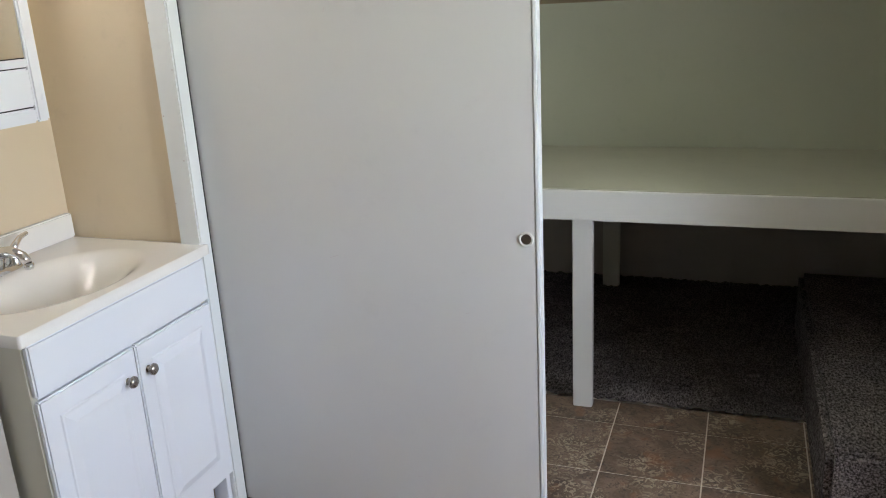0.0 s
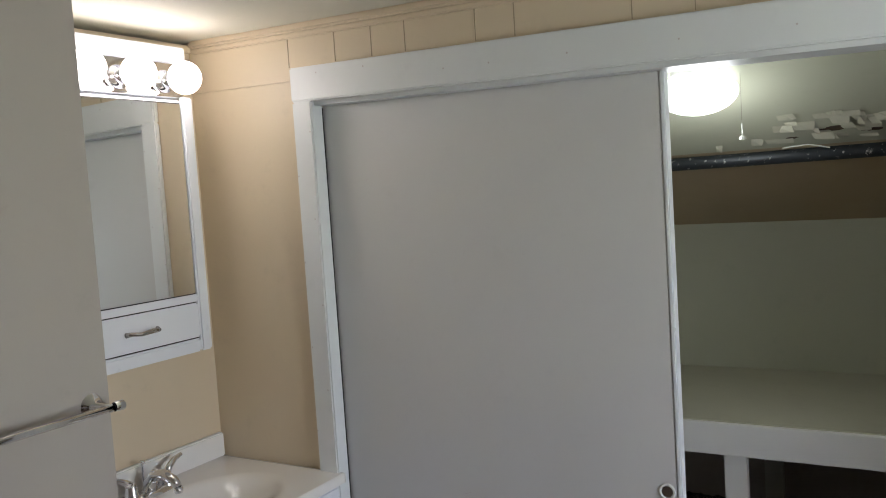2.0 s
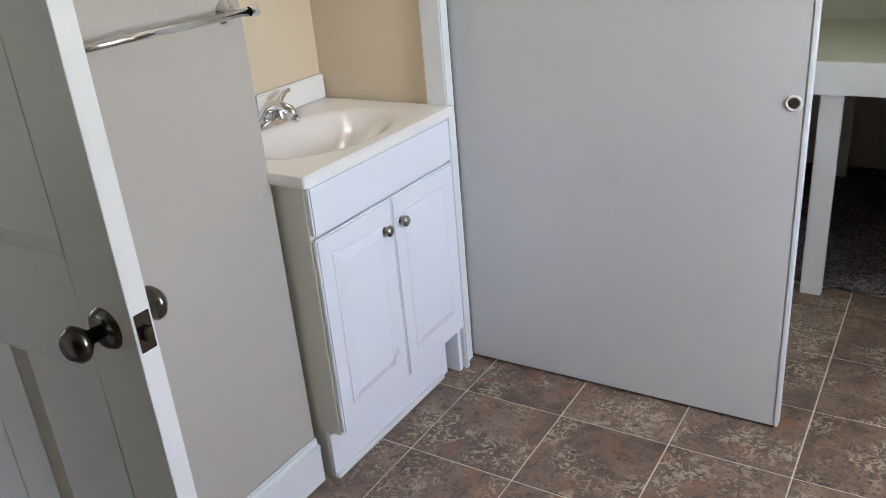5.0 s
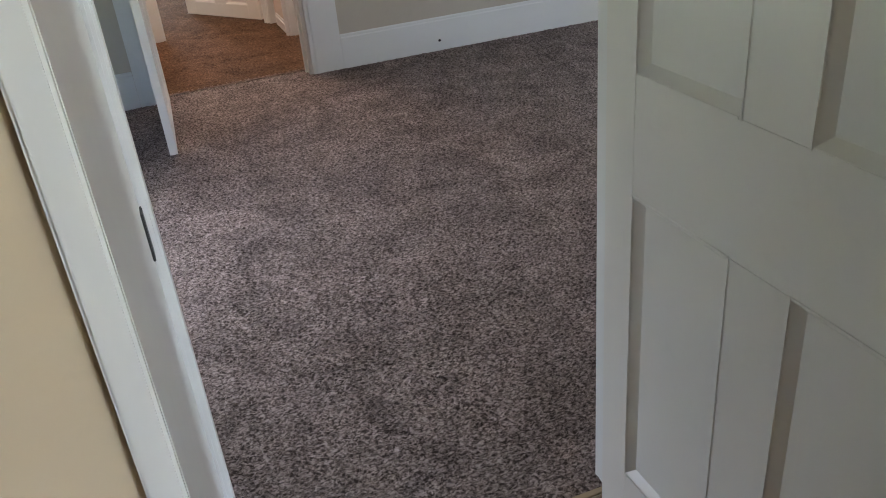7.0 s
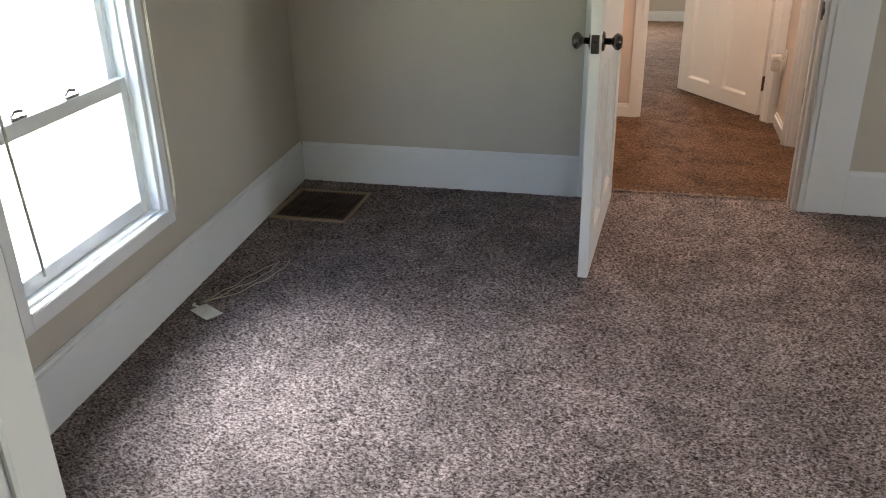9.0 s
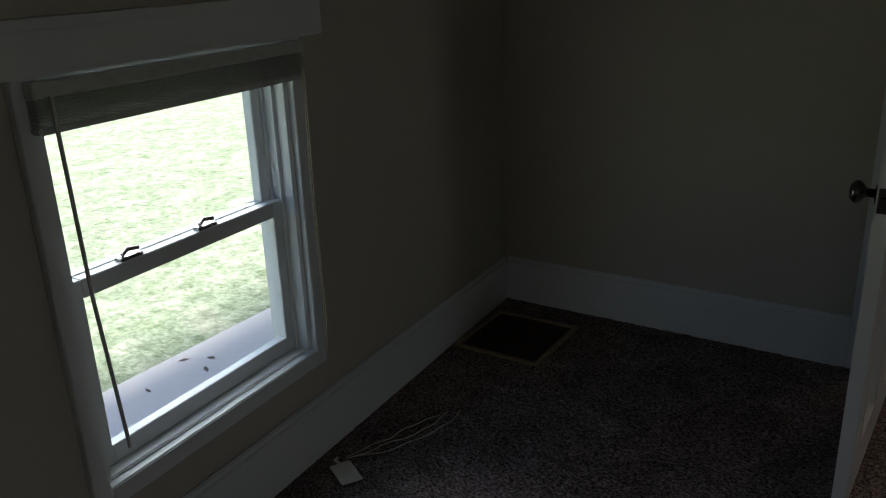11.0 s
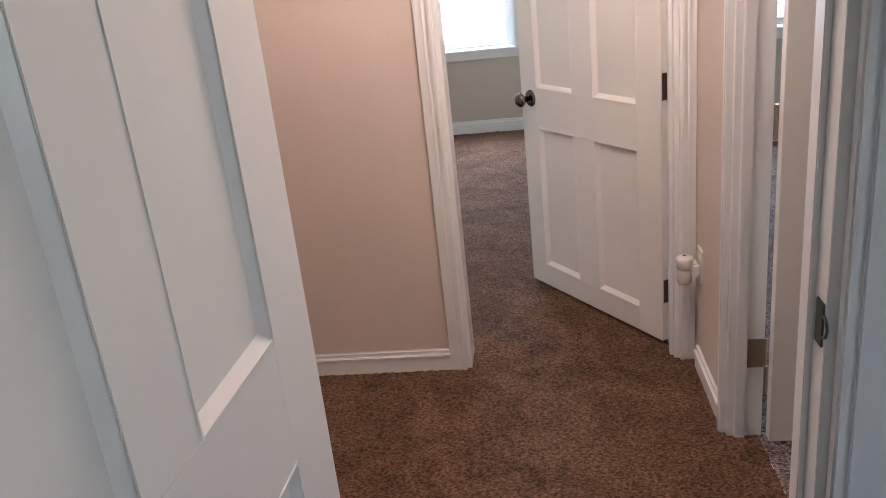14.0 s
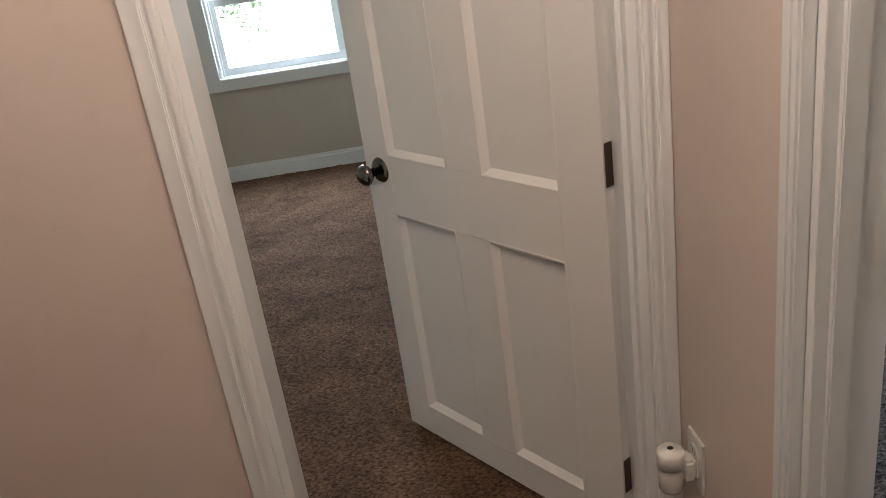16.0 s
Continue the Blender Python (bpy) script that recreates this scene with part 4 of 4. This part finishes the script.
bm = tube(bmesh.new(), [(0.1085, 0.01, -0.142), (0.109, 0.01, -0.160), (0.108, 0.011, -0.178)], 0.0016, 6)
lathe(bm, [(0.0, 0.0), (0.006, -0.003), (0.0085, -0.010), (0.0, -0.013)], Matrix.Translation((0.108, 0.011, -0.174)), 8)
part("knotted_cord", bm, "plastic", ch, "white knotted cord end")
bulb_light("closet_light", (0.80, 0.67, 1.66), 0.32, 0.09, (0.95, 1.0, 0.92))

bench = thing("closet_bench", "painted plank bench on square legs inside the closet", "bench")
part("top_board", boxed(-0.45, 2.6, 1.0045, 2.40, 0.785, 0.802, 0.002), "benchtop", bench, "olive cream top board")
part("front_rail", boxed(-0.45, 2.6, 0.984, 1.004, 0.700, 0.800, 0.002), "doorwhite", bench, "cream front rail")
for x, y in ((0.79, 1.005), (2.1, 1.005), (0.66, 2.26), (2.1, 2.26)):
    part("leg", boxed(x - 0.034 if y < 2 else x, x + 0.034 if y < 2 else x + 0.08, y, y + 0.036, 0.0, 0.785, 0.003), "doorwhite", bench)

pipe = thing("closet_pipe", "chipped dark iron pipe under the closet ceiling", "pipe")
part("tube", tube(bmesh.new(), [(-0.45, 1.10, 1.612), (0.8, 1.10, 1.614), (2.6, 1.10, 1.622)], 0.021, 20), "rod", pipe, "", True)
part("tie_wire", tube(bmesh.new(), [(0.95, 1.075, 1.64), (1.02, 1.074, 1.646), (1.08, 1.076, 1.632)], 0.002, 5), "plastic", pipe)

flakes = bmesh.new()
rng = random.Random(11)
for k in range(46):
    x = rng.gauss(1.08, 0.13) if k < 30 else rng.uniform(0.85, 1.4)
    y = rng.uniform(0.93, 1.09)
    z = 1.38 + 0.42 * (1.76 - y) - 0.002
    w, d = rng.uniform(0.008, 0.035), rng.uniform(0.004, 0.014)
    a, drop = rng.uniform(-0.6, 0.6), rng.uniform(0.003, 0.016)
    u, v = Vector((math.cos(a), math.sin(a), 0)) * w, Vector((-math.sin(a), math.cos(a), -0.42)) * d
    c = Vector((x, y, z))
    q = [flakes.verts.new(p) for p in (c - u - v, c + u - v, c + u + v - Vector((0, 0, drop)), c - 0.6 * u + v * 1.2 - Vector((0, 0, drop * 0.7)))]
    flakes.faces.new(q)
bare = bmesh.new()
for cx, cy, w in ((1.10, 1.03, 0.045), (1.19, 1.055, 0.03), (1.27, 1.03, 0.04), (0.98, 1.07, 0.02), (1.33, 1.0, 0.025)):
    ring = []
    for j in range(14):
        a, r = j * math.tau / 14, rng.uniform(0.55, 1.1)
        x, y = cx + w * r * math.cos(a), cy + 0.35 * w * r * math.sin(a)
        ring.append(bare.verts.new((x, y, 1.38 + 0.42 * (1.76 - y) - 0.0015)))
    bare.faces.new(ring)
tagged(part("bare_plaster", bare, "vent"), "dark bare patches where the ceiling paint fell off", "bare plaster", kind="stuff")
ob = part("peeling_paint", flakes, "benchtop", None, "curled flakes of peeling pale paint")
tagged(ob, category="peeling paint", kind="stuff")

# ---- bedroom things ----
vent = thing("floor_vent", "brown metal floor register with a tan frame, set in the carpet", "floor vent", (-3.705, -3.013, 0.003))
for n, a in (("frame_side", (-0.185, 0.185, -0.180, -0.160)), ("frame_side", (-0.185, 0.185, 0.160, 0.180)), ("frame_end", (-0.185, -0.165, -0.160, 0.160)), ("frame_end", (0.165, 0.185, -0.160, 0.160))):
    part(n, boxed(*a, 0.0, 0.010, 0.002), "ventrim", vent)
part("well", boxed(-0.165, 0.165, -0.160, 0.160, 0.0, 0.001), "dark", vent)
for k in range(19):
    y = -0.150 + k * 0.0167
    part("slat", boxed(-0.164, 0.164, y - 0.0035, y + 0.0035, 0.002, 0.007), "vent", vent)
for x in (-0.055, 0.055):
    part("cross_bar", boxed(x - 0.003, x + 0.003, -0.160, 0.160, 0.0072, 0.0085), "vent", vent)

tag = thing("paper_tag", "white paper tag on a short string, lying on the carpet", "paper tag", (-2.665, -3.035, 0.008), 240)
part("card", boxed(-0.060, 0.045, -0.032, 0.032, 0.0, 0.0018), "plastic", tag)
for k in range(3):
    part("print_bar", boxed(-0.03 + k * 0.002, 0.02 - k * 0.01, -0.012 + k * 0.010, -0.009 + k * 0.010, 0.0016, 0.0020), "dim", tag)
part("clip", tube(bmesh.new(), [(0.045, 0.0, 0.002), (0.065, 0.008, 0.005), (0.072, -0.004, 0.004)], 0.004, 8), "plastic", tag)
rng = random.Random(5)
for k in range(3):
    cd = thing("loose_cord", "thin cream cord lying in loops on the carpet", "cord", group="cords")
    pts = []
    for j in range(26):
        s = j / 25
        pts.append((-2.72 - (0.40 - 0.03 * k) * s, -3.07 + (0.15 - 0.02 * k) * s + (0.06 - 0.035 * k) * math.sin(math.pi * s) + 0.006 * math.sin(9 * s + 2 * k), 0.010 + 0.003 * math.sin(20 * s + k)))
    part("strand", tube(bmesh.new(), pts, 0.0016, 5), "cord", cd)


def outlet(place, turn, label):
    o = thing("wall_outlet", label, "wall outlet", place, turn)
    part("cover_plate", boxed(-0.036, 0.036, -0.006, 0.0, -0.058, 0.058, 0.002), "plastic", o)
    for z in (-0.020, 0.020):
        s = part("socket", lathe(bmesh.new(), [(0.0, 0.002), (0.0155, 0.002), (0.017, 0.0)], Matrix.Translation((0, -0.006, z)) @ Matrix.Rotation(math.pi / 2, 4, "X"), 20), "plastic", o)
        for x in (-0.006, 0.006):
            part("slot", boxed(x - 0.001, x + 0.001, -0.0085, -0.0082, z - 0.004, z + 0.005), "dark", s)
    part("screw", lathe(bmesh.new(), [(0.0, 0.001), (0.003, 0.0)], Matrix.Translation((0, -0.006, 0)) @ Matrix.Rotation(math.pi / 2, 4, "X"), 8), "nickel", o)
    return o


outlet((-4.055, 0.108, 0.368), 90, "white wall outlet above the skirting board")
outlet((-5.415, -0.861, 0.385), 0, "white hall wall outlet behind the air freshener")
for place, turn, label in (((-5.42, -0.861, 0.370), 0, "white plug-in air freshener in the hall outlet"), ((-4.055, 0.112, 0.358), 90, "white plug-in air freshener in the bedroom outlet")):
  fr = thing("air_freshener", label, "air freshener", place, turn, "air fresheners")
  part("plug_body", boxed(-0.022, 0.022, -0.035, -0.007, -0.022, 0.026, 0.007), "plastic", fr)
  part("bottle", lathe(bmesh.new(), [(0.0, -0.045), (0.020, -0.045), (0.024, -0.038), (0.024, 0.0), (0.018, 0.006), (0.0, 0.006)], Matrix.Translation((0, -0.052, 0)), 24), "globeclear", fr, "clear plastic bottle", True)
  part("collar", lathe(bmesh.new(), [(0.0, 0.050), (0.008, 0.050), (0.009, 0.047), (0.024, 0.046), (0.027, 0.040), (0.026, 0.012), (0.018, 0.006)], Matrix.Translation((0, -0.052, 0)), 24), "plastic", fr, "white ribbed collar", True)
  part("wick_hole", lathe(bmesh.new(), [(0.0, 0.0), (0.006, 0.0)], Matrix.Translation((0, -0.052, 0.0506)), 14), "dark", fr)
nail = thing("door_stop_screw", "small dark screw hole plug on the skirting board", "screw", (-4.039, -0.166, 0.060))
part("head", lathe(bmesh.new(), [(0.0, 0.004), (0.006, 0.003), (0.008, 0.0)], Matrix.Rotation(math.pi / 2, 4, "Y"), 14), "dark", nail)
hl = thing("hall_ceiling_light", "lit frosted dome ceiling light", "ceiling light", (-4.85, -1.35, HR))
part("base", lathe(bmesh.new(), [(0.0, 0.0), (0.12, 0.0), (0.12, -0.02), (0.0, -0.02)][::-1]), "plastic", hl)
part("dome", lathe(bmesh.new(), [(0.115, -0.02), (0.11, -0.05), (0.07, -0.08), (0.0, -0.09)]), "halldome", hl, "", True)
thr = structure("threshold_hall", boxed(-4.164, -4.154, -1.79, -0.958, 0.002, 0.007, 0.002), "seam", "frayed pale carpet seam strip", "threshold")
thr = structure("threshold_bathroom", boxed(-0.612, -0.598, -1.866, -1.124, -0.004, 0.004, 0.001), "tan", "narrow carpet edge strip", "threshold")

rng = random.Random(21)
bm = bmesh.new()
for k in range(120):
    y = rng.uniform(-1.78, -0.965)
    x, a, w = -4.155 + rng.gauss(0, 0.008), rng.uniform(-0.6, 0.6), rng.uniform(0.008, 0.022)
    tube(bm, [(x - w * math.cos(a), y - w * math.sin(a), 0.006), (x, y, 0.012), (x + w * math.cos(a), y + w * math.sin(a), 0.005)], 0.0014, 4)
tagged(part("carpet_fringe", bm, "seam"), "frayed pale carpet threads along the seam", "carpet fringe", kind="stuff")

# ---- outdoors ----
GZ = -0.60
structure("ground", boxed(-200, 200, -200, 200, GZ - 0.1, GZ), "grass", "patchy green mown lawn", "lawn")
walkway = structure("pavement", boxed(-14, 4, -5.05, -3.50, GZ, GZ + 0.05, 0.01), "concrete", "pale weathered concrete strip with leaf litter", "pavement")
rng = random.Random(8)
bm = bmesh.new()
for k in range(140):
    x, y, a, s = rng.uniform(-6, 0), rng.uniform(-5.0, -3.6), rng.uniform(0, 6.3), rng.uniform(0.01, 0.035)
    c = Vector((x, y, GZ + 0.055))
    u, v = Vector((math.cos(a), math.sin(a), 0.1)) * s, Vector((-math.sin(a), math.cos(a), 0.15)) * s * 0.4
    bm.faces.new([bm.verts.new(c + p) for p in (-u, v, u, -v)])
tagged(part("leaf_litter", bm, "bark"), "dry brown leaf litter on the concrete", "leaf litter", kind="stuff")


def tree(place, height, spread, seed):
    rng = random.Random(seed)
    t = thing("tree", "leafy green garden tree on the lawn", "tree", place, group="garden trees")
    bm = bmesh.new()
    tube(bm, [(0, 0, 0), (0.1, 0.05, height * 0.3), (0.0, 0.1, height * 0.7)], [0.16, 0.11, 0.05], 10)
    tips = []
    for k in range(9):
        a, z = k * 2.4, height * (0.3 + 0.06 * k)
        tip = Vector((math.cos(a) * spread * 0.6, math.sin(a) * spread * 0.6, z + height * 0.18))
        tube(bm, [(0.05, 0.05, z), tip * 0.5 + Vector((0, 0, z * 0.5)), tip], [0.06, 0.04, 0.015], 6)
        tips.append(tip)
    part("trunk", bm, "bark", t)
    bm = bmesh.new()
    for k in range(4200):
        c = tips[k % 9] + Vector([rng.gauss(0, spread * 0.26) for _ in range(3)])
        u = Vector([rng.gauss(0, 1) for _ in range(3)]).normalized() * rng.uniform(0.04, 0.10)
        v = u.orthogonal().normalized() * u.length * 0.5
        bm.faces.new([bm.verts.new(c + p) for p in (-u, v, u, -v)])
    part("crown", bm, "leaf", t)


tree((-19.0, -5.4, GZ), 5.0, 3.0, 1)
tree((-21.0, 0.6, GZ), 5.6, 3.0, 2)
tree((-26.0, -6.5, GZ), 5.4, 3.2, 3)
tree((-22.0, -4.7, GZ), 2.6, 1.9, 4)

# ---- floor tiles ----
S = 0.305
tile_mesh = {}


def tile(x0, x1, y0, y1):
    g = 0.0022
    key = (round(x1 - x0, 3), round(y1 - y0, 3))
    if key not in tile_mesh:
        bm = boxed(g, x1 - x0 - g, g, y1 - y0 - g, -0.004, 0.0, 0.0008)
        tile_mesh[key] = bpy.data.meshes.new("tile")
        bm.to_mesh(tile_mesh[key])
        bm.free()
        tile_mesh[key].materials.append(M["tile"])
    ob = new("tile", tile_mesh[key])
    ob.location, ob.parent = (x0, y0, 0), bath_floor
    return ob


for i in range(-2, 9):
    for j in range(-11, 4):
        x0, x1, y0, y1 = i * S, (i + 1) * S, j * S, (j + 1) * S
        x0, x1, y0, y1 = max(x0, -0.598), min(x1, 2.6), max(y0, -3.3), min(y1, 1.075)
        if x1 - x0 > 0.02 and y1 - y0 > 0.02:
            tile(x0, x1, y0, y1)
